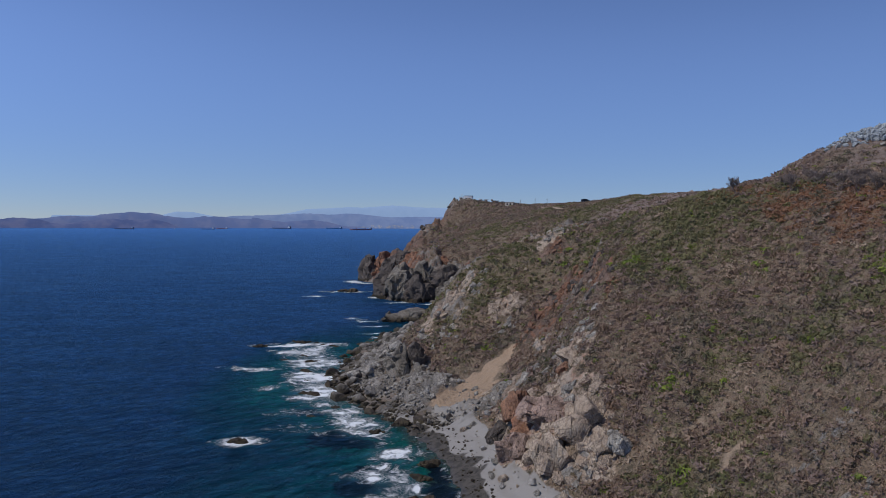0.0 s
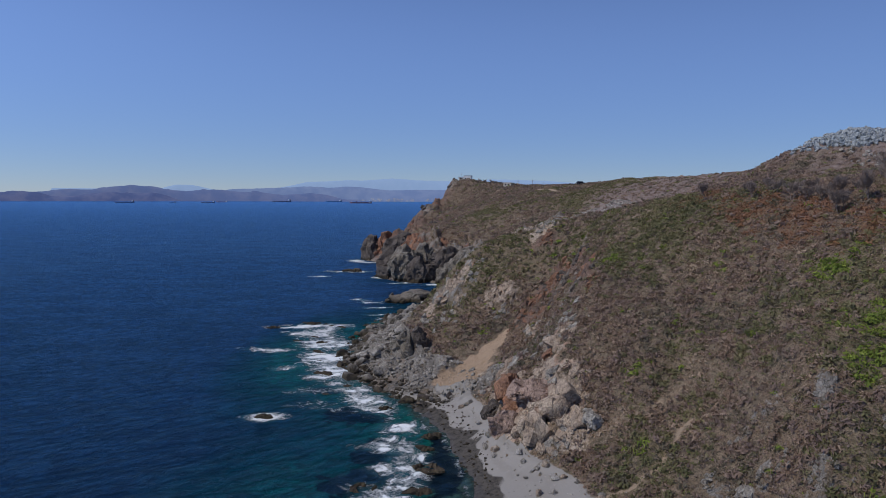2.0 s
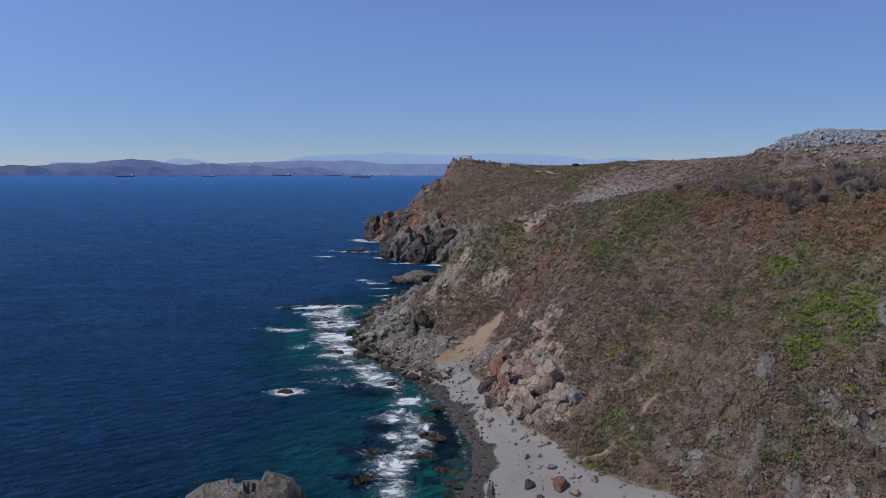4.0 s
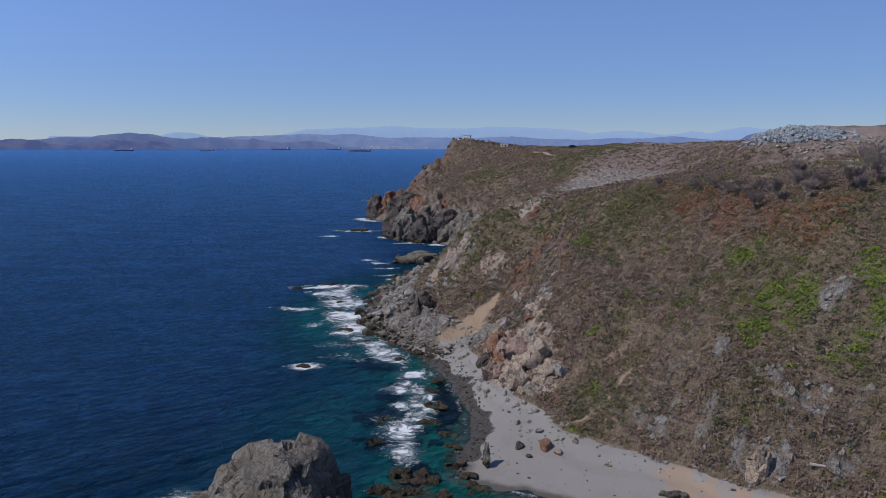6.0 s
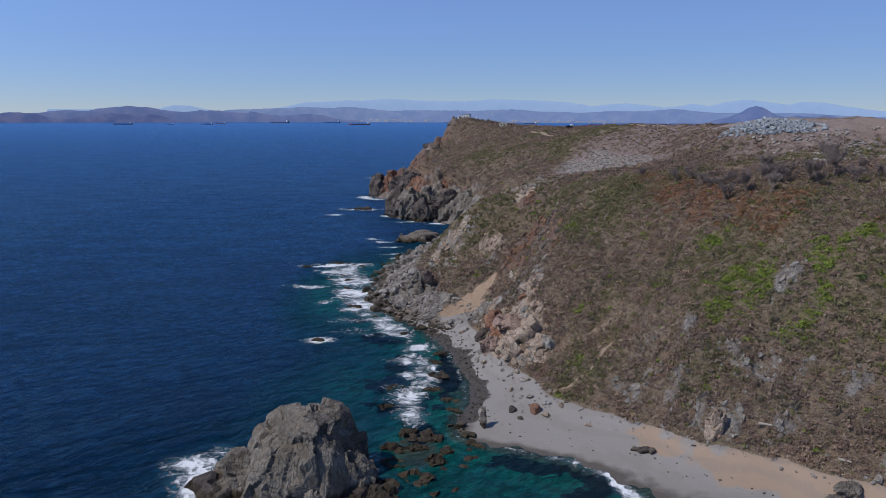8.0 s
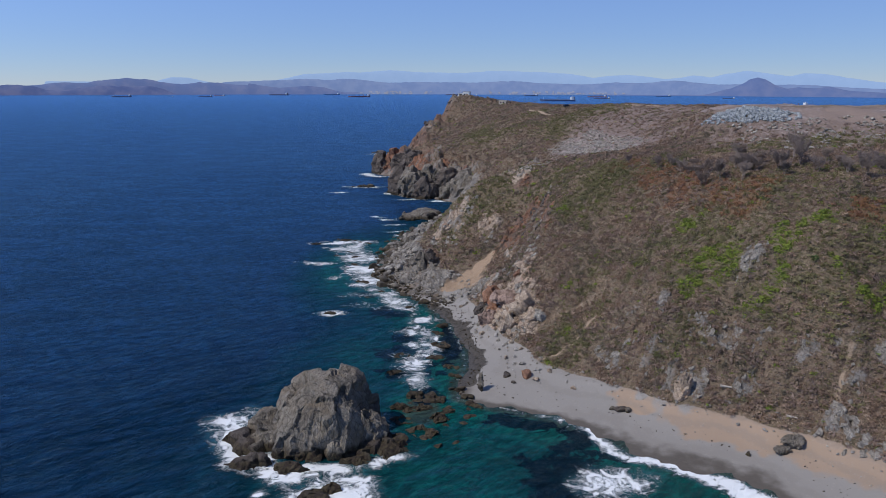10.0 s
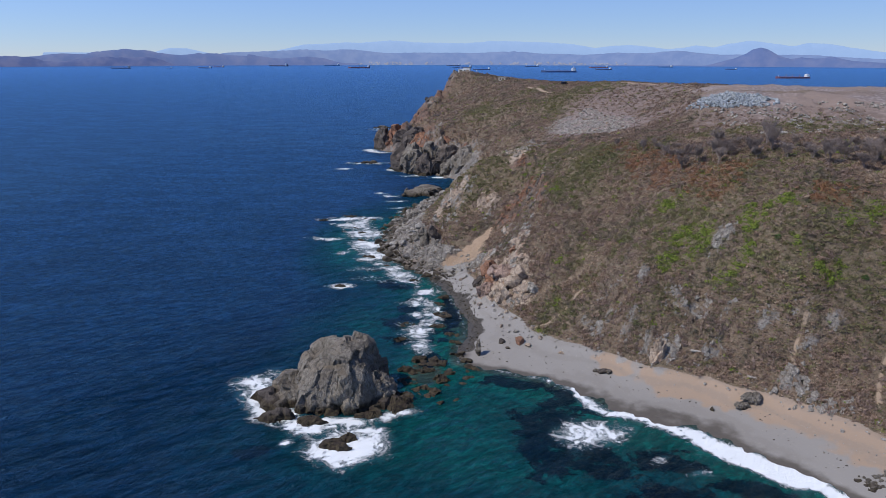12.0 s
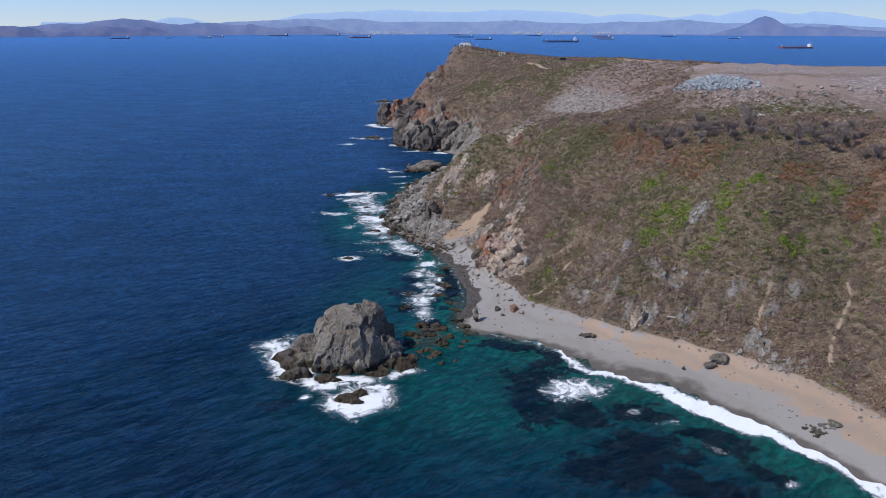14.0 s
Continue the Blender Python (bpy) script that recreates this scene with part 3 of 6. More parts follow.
# where the ground changes its cover: x, y, half lengths, turn
GREEN = [(47.5, 57.5, 3.4, 2.2, -20), (44.0, 53.6, 2.2, 2.8, 0), (50.4, 54.5, 1.6, 3.4, 10), (47.8, 53.3, 2.0, 1.6, 0), (51.8, 45.0, 3.0, 2.2, 0), (58, 50.3, 1.6, 1.6, 0), (55.9, 47.7, 1.6, 1.5, 0), (47.5, 67.2, 2.2, 1.5, 0), (63.2, 43, 1.4, 1.2, 0), (27.8, 95.2, 1.2, 2.2, 0), (18.4, 56, 2.2, 1.1, 55), (24.6, 72.6, 1.5, 1, 0), (66, 39, 1.5, 2, 20), (61, 51, 2, 1, 0), (74, 46, 1.5, 1.2, 0), (46.6, 68.9, 1.6, 1.2, 0), (63.8, 50.7, 2.5, 1.4, 0), (79.5, 47.8, 2.2, 1.6, 0), (81.9, 37, 1.5, 2, 0), (55.5, 46.1, 1.6, 1.6, 0), (58, 51.5, 1.5, 1.5, 0), (69.6, 40.4, 1.6, 2, 0), (75, 46.9, 2, 1.2, 0)]
OLIVE = [(15, 140, 14, 7, 15), (8, 136, 8, 5, 30), (31, 126, 7, 10, 0), (13.7, 139, 5, 4, 20), (11.6, 146, 6, 3, 10), (20.8, 134.5, 5, 3, 20), (27.8, 95, 4, 6, 0), (2, 142, 4, 3, 40), (33, 120, 5, 8, 0), (23, 60, 7, 3, 55), (30, 63, 4, 2, 40), (38, 66, 5, 2.5, 30), (31, 72, 4, 2.5, 30), (78, 47, 6, 4, 0), (22, 58, 9, 5, 50), (46, 56, 9, 6, -20), (36, 98, 9, 12, 10), (18, 149, 9, 5, 10), (4, 147, 8, 4, 0), (64, 66, 14, 6, -20), (40, 45, 5, 3, -20), (70, 46, 14, 8, -10), (66, 42, 16, 10, -25), (52, 62, 14, 9, -20),
         (30, 310, 16, 10, 20), (55, 345, 15, 8, 30), (22, 330, 10, 30, 0), (100, 92, 60, 5, -5), (75, 300, 25, 18, 10), (58, 285, 8, 25, 0)]
RUST = [(47, 90, 4, 6, 0), (50, 80, 4, 5, 0), (54, 71, 4, 5, 0), (56, 63, 4, 3, 0), (60, 67, 4, 3, 0), (72, 51, 5, 2.5, 0), (84, 44, 5, 3, 0), (44, 100, 4, 4, 0), (90, 48, 6, 4, 0)]
SPOIL = [(62, 195, 20, 50, -12), (70, 160, 18, 35, -20), (80, 250, 22, 50, 0), (70, 125, 9, 16, 20), (105, 101, 50, 14, -8), (100, 270, 18, 45, 0)]
GRAVEL = [(59, 205, 15, 48, -3), (92, 106, 26, 11, -10), (130, 98, 50, 13, -8), (80, 122, 8, 14, 20),
          (150, 145, 70, 38, 0), (120, 190, 25, 40, 0), (220, 120, 90, 60, 0)]
ROCK = [(45, 43.5, 3.6, 1.5, -20), (43.5, 46.5, 1.6, 1.2, 0), (52.5, 51.5, 2.6, 2.2, 0), (55.5, 36, 2.0, 1.5, 0), (27.6, 52, 1.2, 1.8, 0), (30, 49, 1.6, 2, 0), (34, 45.5, 1.5, 1.7, 0), (37.5, 40.5, 2.0, 3, 20),
        (40, 39, 2.5, 2, 0), (47, 36, 2, 1.4, 0), (57, 27, 2.2, 3.5, 20), (36, 47, 1.2, 1.5, 0), (38.5, 52, 1.2, 2, 0), (61, 31, 2, 1, 0), (66, 33, 2, 1.3, 0), (51, 40, 1.6, 1.1, 0),
        (3, 139, 3, 6, 30), (8, 148, 3, 2, 0), (28, 150, 3, 2, 0), (22, 146, 2, 2, 0)]
REDROCK = [(17.6, 117.3, 2.2, 2.0, 0), (19.3, 123.4, 2.2, 2.0, 0), (21.8, 125.9, 2.2, 2.0, 0), (23.5, 126.2, 2.2, 2.0, 0), (25.3, 126.2, 2.2, 2.0, 0), (26.8, 126.1, 2.2, 2.0, 0), (26.1, 114.6, 2.2, 2.0, 0), (25.6, 106.8, 2.2, 2.0, 0), (22.4, 113.4, 2.2, 2.0, 0), (19.2, 113.3, 2.2, 2.0, 0), (24, 97, 1.8, 5, 0), (25.6, 105, 1.8, 4, 0), (18, 121.5, 3.2, 1.8, 30), (22.5, 124.8, 4, 2.2, 25), (25.5, 127, 2.4, 3, 0), (24.2, 138.4, 3, 2.4, 0)]
SCREE = [(4.8, 105.4, 4.0, 4.9, 58), (7.4, 109.5, 4.0, 3.5, 58), (10.0, 113.6, 4.0, 2.2, 58), (12.3, 117.3, 3.2, 1.2, 58)]
TANROCK = [(14, 130.5, 3.4, 2.4, -20), (4.5, 139.8, 4.6, 2.0, 20), (-1, 136, 2.6, 2.0, 30), (24, 142, 4, 2.2, 20), (17.5, 89.4, 1.6, 1.8, 0), (11.6, 97, 2.4, 3.5, -20), (17.3, 109, 1.6, 2.6, 0),(13.5, 79, 5.5, 8.5, -15), (11, 86, 3.5, 4, 0), (17, 74, 3, 3, 0), (17, 69, 3, 3, 0)]
WET_FLAT = [(-4, 100), (0.8, 90), (3.6, 80), (5.0, 70), (5.0, 60), (3.5, 53)]
TAN_SAND = [(31, 41, 4.5, 2.0, -42), (39, 33.8, 6.5, 3.0, -38), (47, 29, 7.5, 3.6, -36), (55.5, 21.5, 8, 4.2, -45), (62, 12, 8, 4.6, -58), (67, 0, 9, 5, -60), (76, -18, 14, 7, -60)]
TRAILS = [[(17.9, 56.4), (21.3, 57.3), (24.3, 58.2), (25.6, 59.6), (27.1, 60.1), (27.8, 62.4), (29.6, 62.1)], [(57, 28), (58.2, 30.5), (59.5, 32.2), (61.5, 34)], [(66.5, 19), (67.8, 22), (70, 25), (72, 27), (74.5, 30), (75.5, 33)]]
STRAW_STRIP = [(17.6, 66.6), (20.3, 67.0), (24.1, 67.0), (27.9, 67.3), (31.0, 68.2)]
TRACK = [(54, 363), (57, 350), (59, 332), (61, 318)]
ROAD = [(84, 330), (92, 318), (106, 280), (118, 235), (112, 205), (118, 185)]


def detailed_height(x, y, want_zones=False):
    h, d = base_height(x, y), shore_distance(x, y)
    true_x, true_y = x, y
    x, y = x + 1.6 * layered(x / 3.5, y / 3.5, 4, 90), y + 1.6 * layered(x / 3.5, y / 3.5, 4, 95)  # zones with ragged edges
    e = 1.5
    slope = np.hypot(base_height(true_x + e, true_y) - h, base_height(true_x, true_y + e) - h) / e
    sandy = np.clip((3.4 - h) / 0.8, 0, 1) * (y < 104) * np.clip((d + 3) / 3, 0, 1)
    shore_rock = ((y > 96) & (d < 15) & (y < 262)) * np.clip((16 - d) / 5, 0, 1) * np.clip((h + 6) / 3, 0, 1)
    head = np.clip((y - 258) / 10, 0, 1) * np.clip((27 - d) / 12, 0, 1) + (y > 350) * np.clip((slope - 0.75) * 2, 0, 1) * (x < 30)
    knoll = blob(x, y, 15, 459, 12, 8)
    steep = np.clip((slope - 1.15) * 2.0, 0, 1)
    rock = np.clip(np.maximum.reduce([blobs(x, y, ROCK) * np.where(y < 70, 0.8, 1.0), shore_rock * 1.0, head, steep * 0.75, knoll * 0.9]), 0, 1)
    red = np.maximum.reduce([blobs(x, y, REDROCK), head * np.clip(0.55 + 0.9 * layered(x / 12, y / 14, 3, 170), 0, 1), blobs(x, y, [(-28, 372, 9, 8, 0), (-10, 340, 10, 30, 0), (-8, 292, 5, 7, 0), (-5, 432, 11, 22, -30), (3, 448, 7, 9, 0), (-13, 395, 8, 20, 0)]) * (h > 5)])
    tx, ty = 0.35 * x + 0.65 * true_x, 0.35 * y + 0.65 * true_y
    path = np.maximum.reduce([band(tx, ty, t, 0.42) * 0.72 for t in TRAILS] + [band(x, y, STRAW_STRIP, 1.0) * 0.44] + [band(true_x, true_y, TRACK, 1.0), band(true_x, true_y, ROAD, 2.2) * 0.75])
    scree = blobs(x, y, SCREE)
    x, y = true_x, true_y
    tanrock = blobs(x, y, TANROCK)
    rocky = np.clip(np.maximum.reduce([rock, red, tanrock]) * 1.6 - 0.5, 0, 1)
    rocky = np.where(scree > 0.4, 0, rocky)
    gentle = 1 - np.clip(sandy + 0.0, 0, 1)
    z = h + gentle * (1.05 * layered(x / 7, y / 10, 4, 3) + 0.22 * layered(x / 2.2, y / 2.2, 3, 11) + 0.75 * np.abs(layered(x / 2.6, y / 2.6, 2, 13)) * np.clip((h - 3) / 2, 0, 1) * np.where((h > 44) & (x > 66), 0.2, 1)) * np.clip(d / 3, 0, 1)
    wander_x, wander_y = x + 0.8 * layered(x / 2, y / 2, 2, 160), y + 0.8 * layered(x / 2, y / 2, 2, 165)
    block, joint = cells(wander_x / 2.4, wander_y / 3.0, 7)
    crag, cleft = cells(wander_x / 6.0, wander_y / 9.0, 8)
    z += rocky * (1.5 * layered(x / 5.5, y / 6.5, 4, 21, True) * np.clip(h / 5, 0.25, 1.3) + 0.35 * layered(x / 1.6, y / 1.9, 3, 31, True) - 0.35 + 1.5 * (block - 0.5) - 0.5 * np.clip(1 - joint / 0.12, 0, 1)) * np.clip((d + 2) / 3, 0, 1)
    headland = np.clip((y - 256) / 12, 0, 1) * np.clip((30 - d) / 12, 0, 1) * np.clip(d / 2.5, 0, 1)
    z += headland * (2.2 * layered(x / 9, y / 14, 4, 41, True) + 0.6 * layered(x / 3, y / 4, 3, 47, True) + 4.5 * (crag - 0.5) - 2.0 * np.clip(1 - cleft / 0.15, 0, 1) - 0.6)
    z += sandy * 0.10 * layered(x / 6, y / 6, 3, 5)
    z = np.where((np.hypot(x - 17.5, y - 462) < 7), np.minimum(z, 45.4), z)
    if not want_zones:
        return z
    x, y = x + 3 * layered(x / 5, y / 5, 3, 97), y + 3 * layered(x / 5, y / 5, 3, 98)
    rust = blobs(x, y, RUST)
    zones = dict(sand=sandy, rock=rock, redrock=red, scree=scree, path=path, rust=rust * 0.9, green=np.maximum(blobs(x, y, GREEN), blobs(x, y, OLIVE) * 0.45),
                 spoil=blobs(x, y, SPOIL) * 0.85 * (h > 18), gravel=np.clip(blobs(x, y, GRAVEL) * 0.95, 0, 1) * (h > 18) * np.where((h < 44.6) & (y < 150), 0.5, 1.0), tan=blobs(x, y, TAN_SAND), tanrock=tanrock,
                 wetflat=np.maximum(band(x, y, WET_FLAT, 2.3), blobs(x, y, [(-2, 44, 4.5, 7, 0)])))
    return z, zones


def axis(pieces):
    out = [np.arange(a, b, s) for a, b, s in pieces]
    return np.concatenate(out + [[pieces[-1][1]]])


def build_land():
    xs = axis([(-75, -48, 1.5), (-48, 8, 0.5), (8, 70, 0.38), (70, 100, 0.55), (100, 200, 2.5), (200, 700, 20)])
    ys = axis([(-300, -60, 12), (-60, -25, 2.5), (-25, 25, 0.55), (25, 160, 0.42), (160, 400, 0.9), (400, 480, 0.8), (480, 530, 2.5)])
    x, y = np.meshgrid(xs, ys, indexing="ij")
    z, zones = detailed_height(x, y, True)
    me = mesh_from("ground", np.stack([x, y, z], -1).reshape(-1, 3), grid_faces(len(xs), len(ys)), LAND, True, zones)
    return tagged(new("ground", me), "brown scrub headland with cliffs, gravel and a sandy cove", "headland", kind="structure")


ground = build_land()
HX, HY = np.arange(-60, 200.1, 1.0), np.arange(-40, 520.1, 1.0)
_gx, _gy = np.meshgrid(HX, HY, indexing="ij")
HEIGHTS, ZONES = detailed_height(_gx, _gy, True)
SHORE_D = shore_distance(_gx, _gy)


def sample(table, x, y):
    """Reads a table of the land at places, between its squares."""
    u, v = np.clip(np.asarray(x, float) + 60, 0, 259.99), np.clip(np.asarray(y, float) + 40, 0, 559.99)
    i, j = u.astype(int), v.astype(int)
    a, b = u - i, v - j
    return (table[i, j] * (1 - a) + table[i + 1, j] * a) * (1 - b) + (table[i, j + 1] * (1 - a) + table[i + 1, j + 1] * a) * b


def ground_at(x, y):
    return float(sample(HEIGHTS, x, y))
# ---- the sea: one sheet to the horizon ----
# where it breaks: x, y, half lengths, turn, strength
SURF = [(-15.4, 15.9, 6.2, 5.8, 0, 1.35), (-12.8, 20.4, 3.4, 3.0, 0, 1.0), (-32.5, 33, 4.6, 7.0, 25, 1.25), (-35.5, 38.5, 4, 2.8, 20, 0.9), (-29, 26.5, 5, 3.6, -40, 1.2), (-23, 22.6, 6, 3.0, -15, 1.2), (-17, 23.6, 5, 2.2, 0, 1.1), (-8.5, 25.5, 4.5, 1.4, 15, 1.0), (-25.4, 17.2, 1.6, 1.8, 0, 1.2), (-30, 41, 4, 2.4, -40, 0.6),
        (21.5, 19.5, 5.2, 4.2, 0, 1.0), (26, 21, 4, 3, 0, 0.55), (18, 20, 2.5, 2, 0, 0.5), (35.5, 8, 1.6, 1.0, 0, 0.7), (32, 12, 1.5, 1.2, 0, 0.4), (40, 1, 4, 0.8, -30, 0.3), (48, -8, 2, 1, 0, 0.8),
        (-36, 171, 9, 3.2, 5, 1.0), (-27, 172, 6, 3, -20, 0.9), (-30, 160, 9, 5, -30, 0.75), (-25, 148, 8, 7, -30, 0.85), (-23, 135, 7, 6, -40, 0.95), (-20, 121, 6, 6, -50, 0.85), (-38, 142, 6, 2.6, 0, 0.85),
        (-30, 151, 4, 2, 0, 0.8), (-30, 125, 4, 2, 0, 0.55), (-26.5, 93, 3.2, 2.4, 0, 0.95), (-14, 108, 5, 4, -40, 0.7), (-9, 98, 5, 4, -40, 0.65), (-5, 88, 5, 3.5, -30, 0.65), (-6, 80, 5, 2.2, 0, 0.72), (-4.5, 72, 4.5, 3.6, 10, 0.64),
        (-5.5, 62, 4.0, 5, 5, 0.82), (-8.5, 66, 2.5, 1.4, 0, 0.4), (-5, 54.5, 3.4, 3.4, 0, 0.85), (-18, 99, 6, 3, 0, 0.3), (-22, 108, 5, 3, 0, 0.4),
        (-40, 309, 12, 4, 0, 0.9), (-51, 288, 5, 2.2, 0, 0.8), (-38, 356, 10, 4, -25, 0.9), (-44, 366, 4, 6, 0, 0.9), (-25, 285, 4, 5, 0, 0.8), (-14, 266, 8, 2.5, 0, 0.6), (0, 262, 6, 2.5, 0, 0.9), (-21, 214, 4, 3, 0, 0.8),
        (-18, 203, 5, 2, 0, 0.7), (-26, 220, 3, 2, 0, 0.7), (-17, 190, 4, 2, 0, 0.7), (-46, 500, 12, 5, 0, 0.6), (-15, 183, 3, 2, 0, 0.5), (-12, 36, 2, 1, 0, 0.5)]
SURF_BAND = [(-31, 172), (-28, 160), (-25, 148), (-23, 135), (-20, 122), (-15, 110), (-10, 100), (-6, 90), (-4, 80), (-3, 70), (-4, 60), (-4, 52)]
SURF_LINE = [(13, 41.6), (15, 40.6), (19, 37.4), (24.2, 30.6), (26.8, 26.6), (32, 24.2), (36.5, 20), (41.8, 15), (47.8, 8.6), (52.8, 3), (58, -5), (65, -20), (84, -60)]
KELP = [(17, 21, 8, 9, 20), (21, 12, 9, 6, -20), (14, 12, 4, 6, 0), (33, 11, 7, 3.0, -40), (40, 3, 7, 3, -45), (30, 1, 9, 5, -20), (24, -4, 10, 5, 0), (12, 37, 7, 3, -15), (20, 32.5, 4, 2.0, -30), (-5, 62, 5, 8, 0), (-7, 78, 5, 6, 0),
        (46, -6, 5, 3, -50), (-12, 95, 6, 6, -20), (1, 72, 2.6, 14, 0), (-8, 68, 8, 5, 0), (-6, 58, 7, 5, 0), (-20, 108, 4, 3, 0), (-30, 14, 3, 2, 0), (13, 36, 4, 1.8, -20), (18.2, 29.6, 3.4, 2.6, 0), (23.8, 27.2, 3.6, 1.4, -35), (35.2, 13.8, 1.8, 1.0, 0), (44.5, 3.7, 4, 2, -45), (35, -8, 9, 4, -20), (-25, 150, 8, 6, 0), (-3, 48, 3, 4, 0)]


def ellipse(x, y, cx, cy, rx, ry, turn):
    c, s = math.cos(radians(turn)), math.sin(radians(turn))
    return ((x - cx) * c + (y - cy) * s) / rx, ((y - cy) * c - (x - cx) * s) / ry


def build_sea():
    xs = np.concatenate([-np.geomspace(4200, 175, 24), np.arange(-170, -60, 1.3), np.arange(-60, 80, 0.8), np.geomspace(82, 4200, 26)])
    ys = np.concatenate([-np.geomspace(900, 80, 10), np.arange(-72, 215, 0.8), np.arange(215, 400, 1.3), np.geomspace(402, 4950, 60)])
    x, y = np.meshgrid(xs, ys, indexing="ij")
    d = shore_distance(x, y)
    warp_x, warp_y = x + 2.5 * layered(x / 8, y / 8, 3, 60), y + 2.5 * layered(x / 8, y / 8, 3, 70)
    shallow = np.clip(1.0 + d / 34, 0, 1) * np.clip(1.2 - (y - 40) / 260, 0.25, 1)
    shallow = np.maximum(shallow, np.clip(blob(x, y, -10, 50, 22, 55) * 0.62, 0, 1))
    shallow = np.maximum(shallow, np.clip(blob(x, y, 10, 25, 45, 35) * 0.72, 0, 1))
    shallow += np.clip(1 + d / 3.0, 0, 1) * 0.45 * (y < 215)
    shallow = np.maximum(shallow, blob(x, y, -4, 42, 5, 9) * 1.25)
    shallow = np.maximum(shallow, blob(x, y, 1, 70, 3.5, 20) * 1.2)
    shallow = np.maximum(shallow, blob(x, y, -24, 140, 18, 50) * 0.72)
    foam = np.zeros(x.shape)
    for cx, cy, rx, ry, turn, strength in SURF:
        foam = np.maximum(foam, np.clip(1.35 - np.hypot(*ellipse(warp_x, warp_y, cx, cy, rx, ry, turn)), 0, 1) ** 1.2 * strength)
    edge = np.clip(1.3 - line_distance(warp_x, warp_y, SURF_BAND) / np.interp(y, [50, 90, 130, 175], [2.2, 3.2, 6.5, 5.0]), 0, 1)
    foam = np.maximum(foam, edge * np.clip(0.55 + 0.75 * layered(x / 9, y / 9, 3, 66), 0.05, 0.85))
    growing = np.clip((45 - y) / 40, 0.1, 1)
    line = np.clip(1.5 - line_distance(warp_x, warp_y, SURF_LINE) / (0.35 + 1.65 * growing), 0, 1)
    foam = np.maximum(foam, line * np.clip(0.55 + 1.1 * growing, 0, 1.5) * (y < 40))
    foam = np.maximum(foam, np.clip(1.0 - np.abs(d + 0.3) / 0.8, 0, 1) * 0.35)
    kelp = blobs(warp_x, warp_y, KELP)
    near = np.clip((172 + x) / 20, 0, 1) * np.clip((400 - y) / 40, 0, 1) * np.clip((y + 72) / 10, 0, 1) * np.clip((80 - x) / 10, 0, 1)
    run, cross = 0.79 * x + 0.61 * y, 0.79 * y - 0.61 * x
    z = near * (0.26 * layered(run / 11, cross / 4.2, 2, 140) + 0.15 * layered(run / 5, cross / 2.2, 2, 144))
    # amount of haze painted on the water, growing with distance
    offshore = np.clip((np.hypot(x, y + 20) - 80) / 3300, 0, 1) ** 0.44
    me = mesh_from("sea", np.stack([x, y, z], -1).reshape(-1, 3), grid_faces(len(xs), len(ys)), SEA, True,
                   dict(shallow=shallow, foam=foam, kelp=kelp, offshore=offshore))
    return tagged(new("sea", me), "deep blue sea, turquoise near shore, with white surf", "sea", kind="structure")


sea = build_sea()
# ---- rocks ----
def noise3(p, seed, octaves=3, ridged=False):
    return (layered(p[:, 0], p[:, 1], octaves, seed, ridged) + layered(p[:, 1], p[:, 2], octaves, seed + 5, ridged) + layered(p[:, 2] + 3.3, p[:, 0], octaves, seed + 9, ridged)) / 1.8


def ball(level):
    bm = bmesh.new()
    bmesh.ops.create_icosphere(bm, subdivisions=level, radius=1)
    v = np.array([q.co[:] for q in bm.verts])
    f = np.array([[q.index for q in face.verts] for face in bm.faces])
    bm.free()
    return v, f


BALLS = {k: ball(k) for k in (2, 3, 4, 5, 6)}


